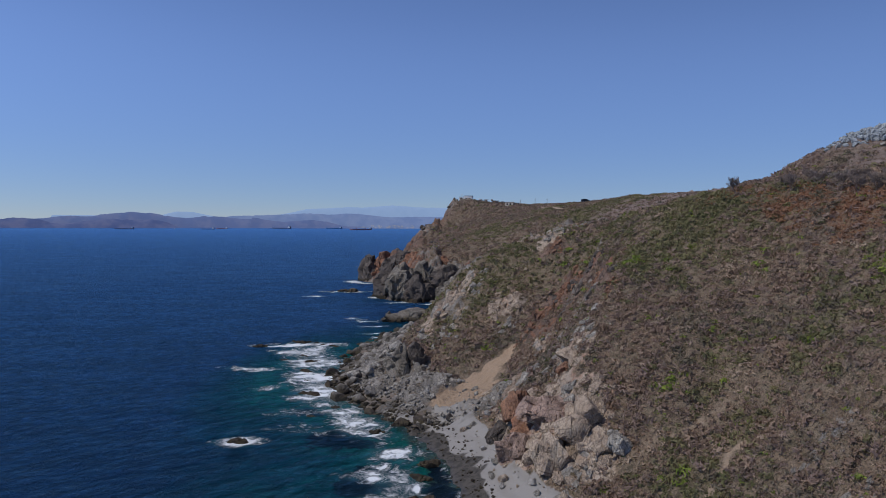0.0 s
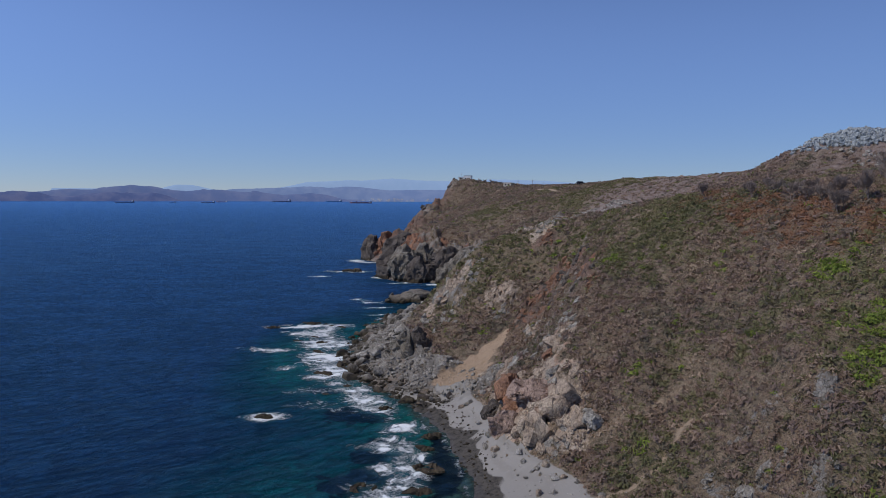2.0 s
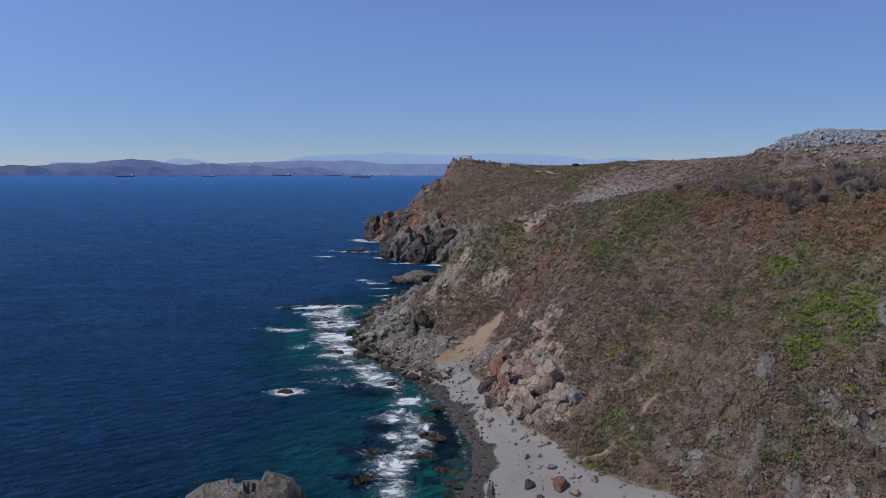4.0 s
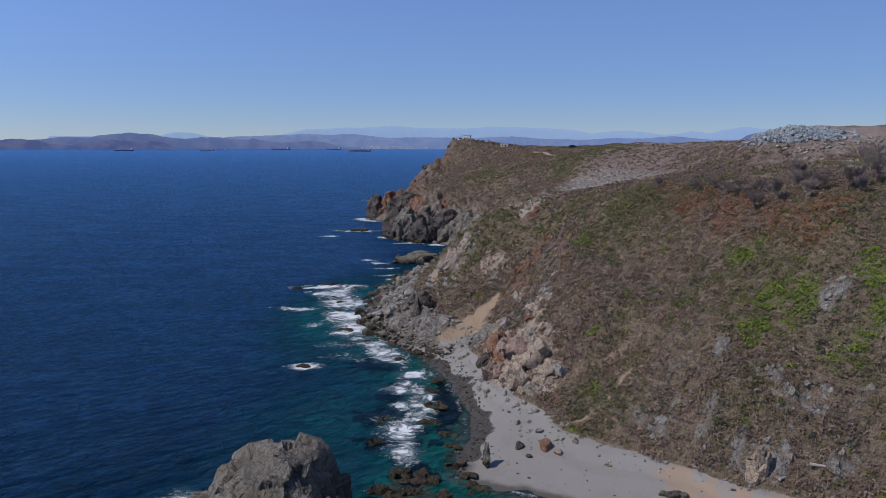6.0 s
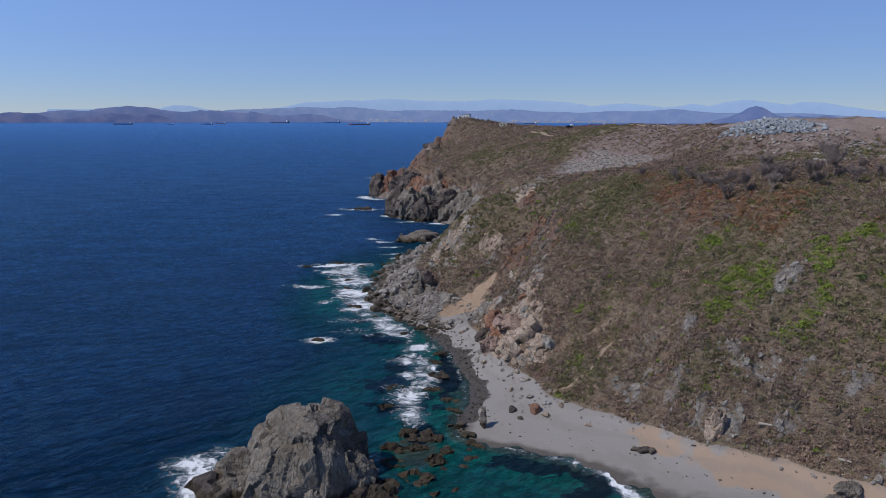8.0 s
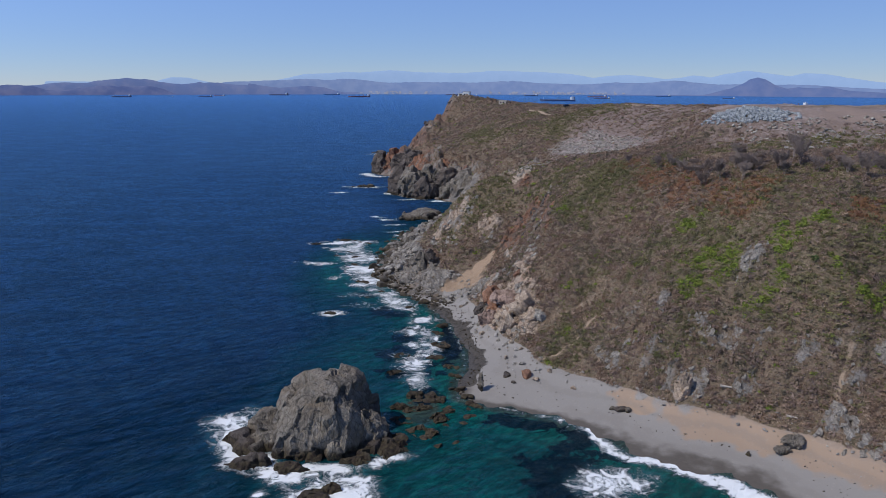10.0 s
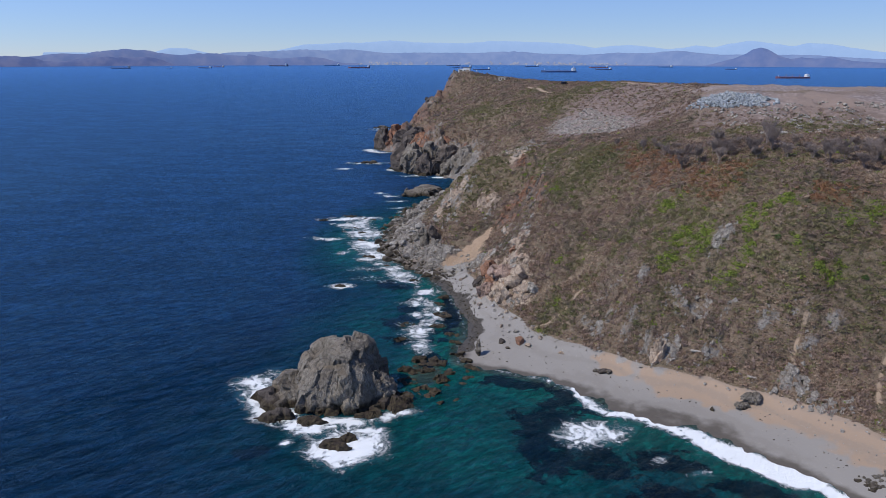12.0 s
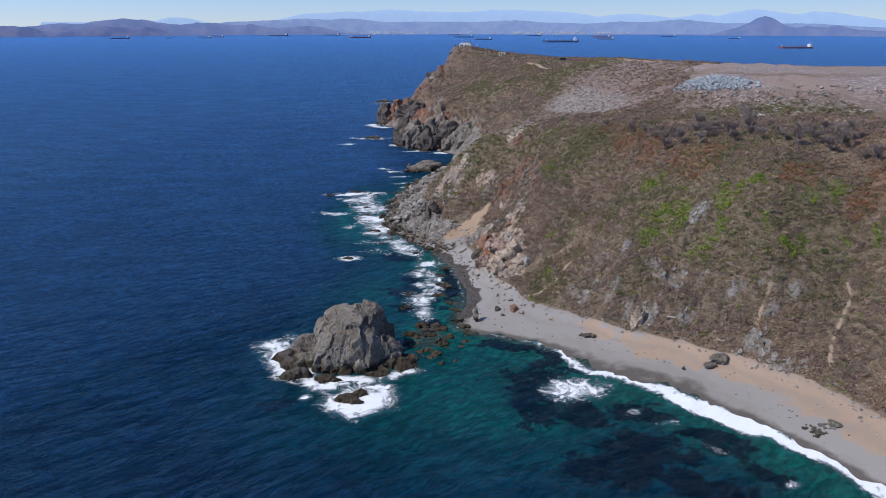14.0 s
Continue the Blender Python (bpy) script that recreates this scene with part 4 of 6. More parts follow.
def rock_mesh(name, size, seed, material, level=4, planes=10, given=(), rough=0.12, crack=0.0, strata=0.0, flat=True, blocks=0, step=0.05):
    """A broken rock: a ball cut by planes, then roughened. size: half lengths; given: cuts of its own (normal, distance)."""
    rng = np.random.default_rng(seed)
    v, f = BALLS[level]
    n = rng.normal(size=(planes, 3))
    n /= np.linalg.norm(n, axis=1)[:, None]
    cuts = [(q, rng.uniform(0.62, 0.95)) for q in n]
    for q, dist in given:
        q = np.array(q, float)
        cuts.append((q / np.linalg.norm(q), dist))
    r = np.full(len(v), 1.25)
    for q, dist in cuts:
        c = v @ q
        r = np.where(c > 0.02, np.minimum(r, dist / np.maximum(c, 0.02)), r)
    p = v * np.minimum(r, 1.25)[:, None]
    size = np.array(size, float)
    q = p * size
    scale = max(size)
    ledge = noise3(q / scale * 2.6 + seed, seed, 3)
    amount = rough * (0.8 * ledge + 0.45 * noise3(q / scale * 5 + seed, seed + 3, 4, True))
    if crack:
        amount += crack * layered(np.arctan2(p[:, 1], p[:, 0]) * 2.3 + seed + 0.6 * ledge, p[:, 2] * 1.1, 4, seed + 7, True)
    q = q + v * (amount * scale)[:, None]
    if level >= 4:  # chip flat faces off it
        for reach, deep, chips in ((0.26, 0.030, 22), (0.14, 0.018, 70 if level > 4 else 30), (0.07, 0.010, 200 if level > 5 else 0)):
            for _ in range(chips):
                c = q[rng.integers(len(q))]
                n = c / size + rng.normal(size=3) * 0.35 * np.linalg.norm(c / size)
                n[2] *= 0.7
                n /= np.linalg.norm(n) + 1e-9
                near = np.flatnonzero(((q - c) ** 2).sum(1) < (reach * scale) ** 2)
                over = (q[near] - c) @ n + deep * scale * rng.uniform(0.4, 1.0)
                q[near] -= n * np.clip(over, 0, None)[:, None] * 0.92
        if strata:  # upright ribs and clefts
            q += v * (strata * scale * noise3(q / scale * np.array([5, 5, 1.4]), seed + 6, 4, True))[:, None]
        if blocks:  # jointed into blocks, each face set in or out and turned a little
            c = q[rng.choice(len(q), blocks, replace=False)]
            tall = np.array([1.0, 1.0, 0.5])
            gap = np.sqrt((((q + 0.05 * scale * noise3(q / scale * 7, seed + 8)[:, None])[:, None, :] * tall - c[None] * tall) ** 2).sum(2))
            order = np.argpartition(gap, 1, axis=1)[:, :2]
            near, next_near = np.take_along_axis(gap, order, 1).T
            own = order[:, 0]
            n = c / size ** 2 + rng.normal(size=c.shape) * 0.30 / scale
            n /= np.linalg.norm(n, axis=1)[:, None]
            q -= n[own] * (((q - c[own]) * n[own]).sum(1) * 0.85)[:, None]
            shift = rng.uniform(-1, 1, blocks)[own] * step - 1.1 * step * np.clip(1 - (next_near - near) / (0.045 * scale), 0, 1)
            q += v * (shift * scale)[:, None]
        q += v * (0.010 * scale * noise3(q / scale * 16, seed + 4, 3, True))[:, None]
    return mesh_from(name, q, f, material, not flat)


def rock(name, x, y, size, seed, material, label, sink=0.25, turn=0.0, category="rock", group="", z=None, **more):
    ob = new(name, rock_mesh(name, size, seed, material, **more))
    base = max(ground_at(x, y), -1.2) if z is None else z
    ob.matrix_world = pose(x, y, base + size[2] * (1 - 2 * sink), 0, 0, turn)
    return tagged(ob, label, category, group)


# the rock tower off the cove
tower = tagged(new("rock_tower"), "tall grey rock tower standing in white surf", "sea stack")
tower.location = (-18.6, 34.0, 0)


def tower_part(name, x, y, z, size, seed, material, **more):
    ob = new(name, rock_mesh(name, size, seed, material, **more))
    ob.parent = tower
    ob.location = (x + 18.6, y - 34.0, z)


tower_part("main_crag", -19.0, 33.2, 0.0, (9.0, 8.6, 10.6), 4, GREY_ROCK, level=6, planes=3, rough=0.020, strata=0.014, blocks=170, step=0.018,
           given=[((0.22, -0.12, 1), 0.92), ((-0.05, -0.66, 0.72), 0.93), ((-1, -0.1, 0.30), 0.80), ((0, -1, 0.28), 0.84), ((1, -0.15, 0.36), 0.80), ((0, 1, 0.35), 0.82), ((-0.75, -0.7, 0.36), 0.88), ((0.7, -0.7, 0.40), 0.86), ((-0.6, 0.8, 0.4), 0.85)])
tower_part("side_shelf", -26.6, 32.2, 0.0, (4.4, 5.6, 4.2), 14, GREY_ROCK, level=5, rough=0.10, strata=0.03, blocks=50, step=0.04, given=[((-0.7, -0.2, 0.7), 0.62)])
tower_part("low_shelf", -29.6, 30.4, -0.3, (2.6, 3.8, 2.0), 17, DARK_ROCK, level=4, rough=0.14, blocks=24, step=0.05)
tower_part("pointed_crag", -11.9, 31.6, 0.2, (4.2, 3.4, 6.4), 15, GREY_ROCK, level=5, rough=0.06, strata=0.03, blocks=60, step=0.04, given=[((0.75, 0.1, 0.66), 0.60), ((0.3, -0.9, 0.4), 0.66), ((-0.7, -0.2, 0.6), 0.7)])
tower_part("foot_shelf", -10, 29.6, -0.4, (4.2, 3.0, 1.7), 16, DARK_ROCK, level=5, rough=0.14, blocks=40, step=0.05)
for x, y, sx, sy, sz, seed in [(-27.5, 24.5, 3.2, 1.4, 1.3, 21), (-22.5, 23.4, 2.6, 1.1, 0.9, 22), (-17, 16, 2.2, 1.3, 0.9, 23), (-15.6, 17.8, 1.3, 0.8, 0.7, 24), (-32.5, 32, 1.3, 1.4, 0.8, 25), (-13, 25.2, 2.6, 0.8, 0.7, 26), (-7, 28.5, 1.5, 0.8, 0.6, 27)]:
    rock("surf_rock", x, y, (sx, sy, sz), seed, DARK_ROCK, "dark brown wet rock awash in white surf", z=-0.35, sink=0.3, level=4, rough=0.2, blocks=26, step=0.07, group="rocks in the surf")
# tan bluff by the beach and a tall two-part rock on the boulder shore
for x, y, sx, sy, sz, seed, mat, label in [
        (8.4, 86.6, 1.5, 1.4, 1.8, 31, DARK_ROCK, "dark boulder standing on the grey sand"),
        (11.2, 86.0, 2.2, 2.0, 1.9, 32, RUST_ROCK, "reddish block of the bluff behind the beach"),
        (13.7, 78.8, 2.7, 2.3, 1.9, 33, PINK_ROCK, "large pinkish block of the bluff behind the beach"),
        (9.9, 76.6, 1.9, 1.8, 2.2, 34, PINK_ROCK, "pinkish-brown boulder at the bluff's foot"),
        (12.9, 72.0, 2.4, 2.2, 2.2, 35, TAN_ROCK, "large tan block of the bluff behind the beach"),
        (15.6, 73.2, 2.2, 2.0, 1.8, 36, TAN_ROCK, "cracked tan block of the bluff"),
        (17.2, 70, 1.8, 1.6, 1.6, 37, TAN_ROCK, "tan-grey cracked block at the bluff's foot"),
        (19.4, 68.6, 1.4, 1.4, 1.2, 38, PALE_ROCK, "grey cracked block at the bluff's foot"),
        (12.2, 82.4, 1.8, 1.7, 1.5, 39, PINK_ROCK, "pinkish block wedged in the bluff"),
        (-5.2, 123.5, 2.2, 2.0, 2.6, 41, GREY_ROCK, "tall pale grey rock on the boulder shore"),
        # the tall rock's shaded side, put in as a block of darker stone
        (-3.2, 122.5, 1.7, 1.6, 2.4, 42, DARK_ROCK, "dark block for the tall rock's shaded right side")]:
    rock("bluff_block", x, y, (sx, sy, sz), seed, mat, label, sink=0.43 if y < 100 else 0.25, turn=seed * 37, level=5, rough=0.09, blocks=34, step=0.05, category="rock", group="bluff rocks")
_b = random.Random(77)
for _i in range(9):
    _u, _w = _b.uniform(-1, 1), _b.uniform(-1, 1)
    rock("bluff_block", 13.5 + 4.6 * _u + 1.2 * _w, 79.5 + 8.5 * _w - 1.0 * _u, (_b.uniform(0.8, 1.7), _b.uniform(0.8, 1.7), _b.uniform(0.7, 1.4)), 700 + _i, _b.choice([TAN_ROCK, TAN_ROCK, RUST_ROCK]),
         "broken tan block wedged in the bluff", sink=0.34, turn=_b.uniform(0, 360), level=4, rough=0.14, category="rock", group="bluff rocks")
rock("stone_pillar", 6.2, 48.8, (0.62, 0.6, 1.75), 43, GREY_ROCK, "upright stone pillar on the sand spit", sink=0.1, level=4, rough=0.16, given=[((1, 0, 0.05), 0.6), ((-1, 0.2, 0.05), 0.6)])
rock("beach_outcrop", 38.0, 38.6, (1.2, 1.3, 2.5), 46, TAN_ROCK, "tan rock buttress at the slope's foot", sink=0.36, level=5, rough=0.08, blocks=24, step=0.08)
rock("beach_rock", 50.2, 26.6, (1.6, 1.0, 0.95), 47, GREY_ROCK, "low grey jagged rock on orange sand", sink=0.22, turn=20, level=4, rough=0.14, blocks=20, step=0.1)
rock("beach_rock", 48.6, 25.7, (1.2, 0.8, 0.55), 48, GREY_ROCK, "low grey rock on orange sand", sink=0.25, level=4, rough=0.2)
for x, y, sx, sz, seed, mat in [(11.1, 52.8, 0.7, 0.6, 50, DARK_ROCK), (14.6, 51.8, 1.0, 0.75, 51, RUST_ROCK), (16.2, 50.2, 0.6, 0.4, 52, TAN_ROCK), (28.5, 39.8, 0.9, 0.5, 53, DARK_ROCK), (27.4, 40.3, 0.6, 0.4, 54, GREY_ROCK), (43.6, 26, 0.35, 0.4, 55, DARK_ROCK),
                                (12.2, 50.2, 0.4, 0.3, 56, DARK_ROCK), (30.8, 19.4, 1.0, 0.5, 57, DARK_ROCK), (29.6, 39.2, 0.6, 0.4, 58, GREY_ROCK), (60.5, 5.5, 0.9, 0.5, 59, GREY_ROCK), (22, 46.5, 0.5, 0.3, 60, TAN_ROCK)]:
    rock("beach_rock", x, y, (sx, sx * 0.8, sz), seed, mat, "small loose rock lying by the beach", sink=0.25, turn=seed * 51, level=3, rough=0.15, group="rocks on the beach")

# shoals and reefs, largest first
for x, y, sx, sy, sz, seed, turn in [(-6, 221, 9, 8, 3.4, 61, 20), (-12, 214, 4, 3, 2.0, 62, 0), (-39, 309, 8, 2.4, 1.3, 63, 5), (-24, 306, 4, 2, 1.1, 64, 0), (-46, 508, 9, 3, 1.2, 65, 0), (-32, 174.5, 5.5, 1.6, 1.2, 66, -10),
                                     (-42.5, 168.5, 2.6, 1.1, 1.1, 67, 0), (-26, 170.5, 4, 1.2, 0.9, 68, -20), (-33, 152.5, 1.8, 1.0, 0.8, 69, 0), (-30, 157, 2.2, 1.2, 0.9, 70, -20), (-27, 150, 2.6, 1.3, 1.0, 71, 10), (-26, 140, 3.0, 1.4, 1.1, 72, -30),
                                     (-22, 121, 2.6, 1.4, 1.1, 73, -30), (-26.6, 93.2, 1.8, 1.2, 1.3, 74, 0), (-19, 107, 1.4, 1.0, 0.7, 75, 0), (-24, 131, 2.0, 1.2, 0.8, 76, -40), (-38, 141, 1.5, 0.8, 0.5, 77, 0), (-16, 112, 1.6, 1.0, 0.8, 78, 0)]:
    k = 1.0 if seed < 66 else 0.72
    rock("reef_rock", x, y, (sx * k, sy * k, sz * 0.75 * k), seed, DARK_ROCK if seed > 65 else GREY_ROCK, "low dark reef rock awash in surf", sink=0.32, z=-0.5, turn=turn, level=5 if sx > 4 else 4, rough=0.14, blocks=30, step=0.06, group="reef rocks")

_b = random.Random(91)
for x, y, w in [(-1.2, 79.5, 1.6), (-0.3, 71.5, 1.9), (-8.7, 66.5, 2.0), (-1.6, 65, 1.5), (0.8, 60.5, 1.7), (-9.5, 57.5, 1.4), (-0.5, 84, 1.6), (-8, 98, 1.2), (2.2, 56, 1.3),
                (-6.5, 38, 2.4), (-4.5, 42.5, 2.2), (-3.5, 34, 2.4), (-1.5, 45.5, 2.0), (-7.5, 43, 1.6), (-1.0, 38.5, 1.8), (0.5, 41.5, 1.4), (-5.5, 47.5, 1.6), (4.5, 44.0, 1.6)]:
    rock("shoal_ledge", x, y, (w, w * _b.uniform(0.4, 0.7), _b.uniform(0.32, 0.6)), 900 + int(x * 5 + y * 3), DARK_ROCK if _b.random() < 0.7 else TAN_ROCK, "low jagged brown ledge awash at low water", sink=0.3, z=-0.2, turn=_b.uniform(-40, 30), level=4, rough=0.14, blocks=22, step=0.08, category="rock ledge", group="ledges awash")

ROCK_SHAPES = {}


def shared_rock(kind, seed, material):
    """One of a few boulder meshes that alike boulders share."""
    key = (kind, seed)
    if key not in ROCK_SHAPES:
        rng = random.Random(seed)
        ROCK_SHAPES[key] = rock_mesh(kind, (1, rng.uniform(0.65, 0.95), rng.uniform(0.5, 0.8)), 200 + seed, material, level=3 if kind != "block" else 2, planes=15, rough=0.05)
    return ROCK_SHAPES[key]


def scatter_rocks(name, kind, places, materials, label, group, category="boulder", parent=None, sink=0.25, flat=1.0):
    rng = random.Random(len(places))
    for x, y, z, s in places:
        i = rng.randrange(len(materials) * 4)
        ob = new(name, shared_rock(kind, i + 100 * len(group), materials[i % len(materials)]))
        ob.matrix_world = pose(x, y, z + s * (0.62 - 2 * sink * 0.62), rng.uniform(-25, 25), rng.uniform(-25, 25), rng.uniform(0, 360)) @ Matrix.Diagonal((s, s, s * flat, 1))
        if parent:
            ob.parent = parent
        else:
            tagged(ob, label, category, group)


def spots(count, seed, x0, x1, y0, y1, keep, low, high, water=False):
    rng, out = np.random.default_rng(seed), []
    while len(out) < count:
        x, y = rng.uniform(x0, x1), rng.uniform(y0, y1)
        if keep(x, y):
            z = float(sample(HEIGHTS, x, y))
            out.append((x, y, max(z, -0.45) if water else z, low + (high - low) * rng.random() ** 2.2))
    return out


def shore_at(x, y):
    return float(sample(SHORE_D, x, y))


scatter_rocks("shore_boulder", "boulder", spots(270, 1, -24, 12, 99, 232, lambda x, y: -3 < shore_at(x, y) < 9 + 4 * math.sin(y * 0.2) and float(sample(ZONES["scree"], x, y)) < 0.4, 0.4, 1.6, True), [PALE_ROCK, GREY_ROCK, PALE_ROCK, DARK_ROCK],
              "weathered grey boulder of the rocky shore", "boulders of the rocky shore")
scatter_rocks("cobble", "cobble", spots(150, 2, -9, 6, 28, 58, lambda x, y: ((x + 1.5) / 6.2) ** 2 + ((y - 42) / 13) ** 2 < 1, 0.22, 1.0, True), [DARK_ROCK, TAN_ROCK, DARK_ROCK],
              "brown weed-covered rock in the shallows", "rocks of the shallows", flat=0.7)
scatter_rocks("shoal_rock", "shoal", spots(46, 3, -11, 4, 58, 112, lambda x, y: -8 < shore_at(x, y) < 0.5, 0.2, 0.75, True), [DARK_ROCK, DARK_ROCK, TAN_ROCK],
              "dark flat shoal rock between breaking waves", "shoal rocks", sink=0.36, flat=0.6)
scatter_rocks("fallen_stone", "stone", spots(140, 4, 18, 68, 5, 52, lambda x, y: 2.1 < float(sample(HEIGHTS, x, y)) < 4.6 and 5 < shore_at(x, y), 0.10, 0.42), [BEACH_STONE, PALE_ROCK, BEACH_STONE],
              "pale stone fallen to the slope's foot", "stones at the slope's foot")
scatter_rocks("fallen_stone", "stone", spots(150, 5, 4, 19, 52, 112, lambda x, y: 1.5 < float(sample(HEIGHTS, x, y)) < 4.5 and 2.5 < shore_at(x, y), 0.12, 0.65), [BEACH_STONE, PALE_ROCK, TAN_ROCK],
              "pale stone fallen from the bluff", "stones below the bluff")


def hull_mesh(name, seed, material):
    """An angular slab of a few faces."""
    rng = np.random.default_rng(seed)
    bm = bmesh.new()
    for q in rng.normal(size=(15, 3)):
        q = q / np.linalg.norm(q) * rng.uniform(0.75, 1.0)
        bm.verts.new((q[0], q[1] * 0.8, q[2] * 0.75))
    hull = bmesh.ops.convex_hull(bm, input=bm.verts)
    bmesh.ops.delete(bm, geom=[g for g in hull["geom_interior"] if isinstance(g, bmesh.types.BMVert)], context="VERTS")
    me = bpy.data.meshes.new(name)
    bm.to_mesh(me)
    bm.free()
    me.materials.append(material)
    return me


SLABS = {}


def outcrop(x, y, reach, seed, material, label, bits=11, along_slope=1.6, tall=1.0):
    """Bare rock breaking through a slope: sunken angular slabs."""
    rng = random.Random(seed)
    if material.name not in SLABS:
        SLABS[material.name] = [hull_mesh("slab", 900 + 10 * len(SLABS) + k, material) for k in range(7)]
    gx, gy = ground_at(x + 1.5, y) - ground_at(x - 1.5, y), ground_at(x, y + 1.5) - ground_at(x, y - 1.5)
    turn, pitch = math.atan2(gy, gx), math.degrees(math.atan(math.hypot(gx, gy) / 3))
    ob = new("outcrop")
    ob.location = (x, y, ground_at(x, y))
    for _ in range(bits):
        u, w = rng.gauss(0, 0.5) * reach * along_slope, rng.gauss(0, 0.5) * reach
        px, py = x + u * math.cos(turn) - w * math.sin(turn), y + u * math.sin(turn) + w * math.cos(turn)
        s = reach * rng.uniform(0.2, 0.62)
        slab = new("slab", rng.choice(SLABS[material.name]))
        slab.parent = ob
        slab.matrix_local = Matrix.Translation((px - x, py - y, ground_at(px, py) - ob.location.z - 0.08 * s)) @ pose(0, 0, 0, 0, 0, math.degrees(turn)) @ pose(0, 0, 0, rng.uniform(-25, 25), -pitch * 0.7 + rng.uniform(-20, 20), rng.uniform(-40, 40)) @ Matrix.Diagonal((s * 1.2, s, s * 0.9 * tall, 1))
    return tagged(ob, label, "rock outcrop", "outcrops in the slopes")


_rng = random.Random(8)
for x, y, s in [(44, 44.4, 1.5), (46, 43.2, 1.4), (48, 42.6, 1.2), (52, 51.4, 1.8), (53.5, 52, 1.3), (55.5, 36, 1.2), (27.6, 52.3, 1.0), (30, 49.5, 1.3), (34, 45.7, 1.3), (36.8, 42.6, 1.5), (38.8, 40.5, 1.5), (41, 39, 1.3),
                (46.5, 35.8, 1.3), (36, 47.4, 0.9), (38.5, 52.4, 0.9), (61, 31, 0.9), (66, 33, 1.1), (43.4, 46.6, 1.0), (50.8, 40, 0.9), (57, 28, 1.7), (33, 50, 0.8), (41, 46, 0.8), (48.5, 37.5, 0.8), (31.5, 55, 0.8)]:
    outcrop(x, y, s, 300 + int(x * 7 + y), PALE_ROCK, "pale grey rock breaking through the scrub slope")
for x, y, s in [(60.4, 21.6, 1.7), (58.8, 22.6, 1.5), (57.4, 25.6, 1.8), (56.6, 28, 1.5), (62, 20.6, 1.2), (57.4, 4.2, 1.3), (59.2, 5.4, 1.0)]:
    outcrop(x, y, s, 330 + int(x * 7 + y), PALE_ROCK, "pale jagged grey rock at the back of the beach", 16, 1.2, 1.0)
for x, y, s in [(17.5, 68.5, 1.8), (15.5, 68, 1.6), (19, 71, 1.7), (15, 70.5, 1.8), (18.5, 88, 1.4), (12, 76, 1.9), (15, 78, 1.8), (13, 83, 1.8), (17, 74, 1.8), (11.5, 86, 1.6), (18.5, 76, 1.6), (14.5, 71, 1.6)]:
    outcrop(x, y, s, 350 + int(x * 7 + y), TAN_ROCK if _rng.random() < 0.75 else PALE_ROCK, "tan bedded rock of the bluff behind the beach", 20, 1.3, 1.1)
for x, y, s in [(15.6, 120.2, 1.0), (17, 121, 1.2), (18.4, 122, 1.3), (20, 123.4, 1.3), (21.6, 124.2, 1.4), (23.2, 125.3, 1.6), (24.6, 126, 1.6), (25.8, 125.8, 1.7), (26.6, 128, 1.5), (17.6, 117.3, 1.4), (19.3, 123.4, 1.4), (21.8, 125.9, 1.4), (23.5, 126.2, 1.4), (25.3, 126.2, 1.4), (26.8, 126.1, 1.4), (26.1, 114.6, 1.4), (25.6, 106.8, 1.4), (22.4, 113.4, 1.4), (19.2, 113.3, 1.4), (24, 97, 1.6), (25.4, 101, 1.5), (25.8, 105, 1.5), (23.5, 91.5, 1.2), (24.2, 138.4, 1.5)]:
    outcrop(x, y, s, 400 + int(x * 7 + y), RUST_ROCK if _rng.random() < 0.6 else DARK_ROCK, "rust-red rock along the spur", 12, 1.6, 1.2)
for x, y, s in [(4.3, 133.5, 1.5), (2.9, 131.6, 1.5), (7.7, 140.3, 1.5), (6.4, 139.8, 1.5), (1.7, 128.9, 1.5), (11.2, 130.1, 1.5), (12.6, 131.8, 1.5), (13.7, 126.4, 1.5), (1.8, 139.2, 1.9), (3.9, 139.6, 1.8), (6.9, 140, 2.0), (0.1, 136.8, 1.5), (-2.4, 135, 1.6), (15, 129.6, 1.5), (12.5, 132.3, 1.7), (19, 147.2, 1.9), (22, 146.6, 1.6), (27.4, 145, 1.8), (24.3, 142, 1.5), (31, 143, 1.5), (9, 137.5, 1.2), (17.5, 89.4, 1.5), (17.3, 109, 1.3), (9.4, 102, 1.3), (11.4, 96.6, 1.6), (12.4, 99.5, 1.4), (11, 93, 1.4), (16, 96, 1.9), (18, 91, 1.8), (19, 101, 1.2),
                (20, 86, 1.6), (21, 98, 1.3), (13, 95, 1.6), (11, 91, 1.6), (19, 83, 1.3), (36, 127, 1.4), (40, 124, 1.3), (27, 146, 1.5), (17, 101, 1.5)]:
    outcrop(x, y, s * 1.15, 500 + int(x * 7 + y), PALE_ROCK if _rng.random() < 0.6 else TAN_ROCK, "pale rock in the slope above the shore")
for x, y, s in [(12, 458, 2.4), (16, 456, 2.0), (9, 452, 2.4), (5, 446, 2.6), (21, 457, 1.8), (-2, 436, 2.6), (-8, 420, 2.8), (0, 410, 2.4), (-2, 380, 2.6), (4, 350, 2.2), (-6, 330, 2.4)]:
    outcrop(x, y, s, 600 + abs(int(x * 7 + y)), [DARK_ROCK, DARK_ROCK, RUST_ROCK][_rng.randrange(3)], "steep broken rock of the headland cliff", 10, 1.3, 1.3)


PATCHES, RAGS = layered(_gx / 7, _gy / 5, 3, 52), layered(_gx / 9, _gy / 14, 3, 44)


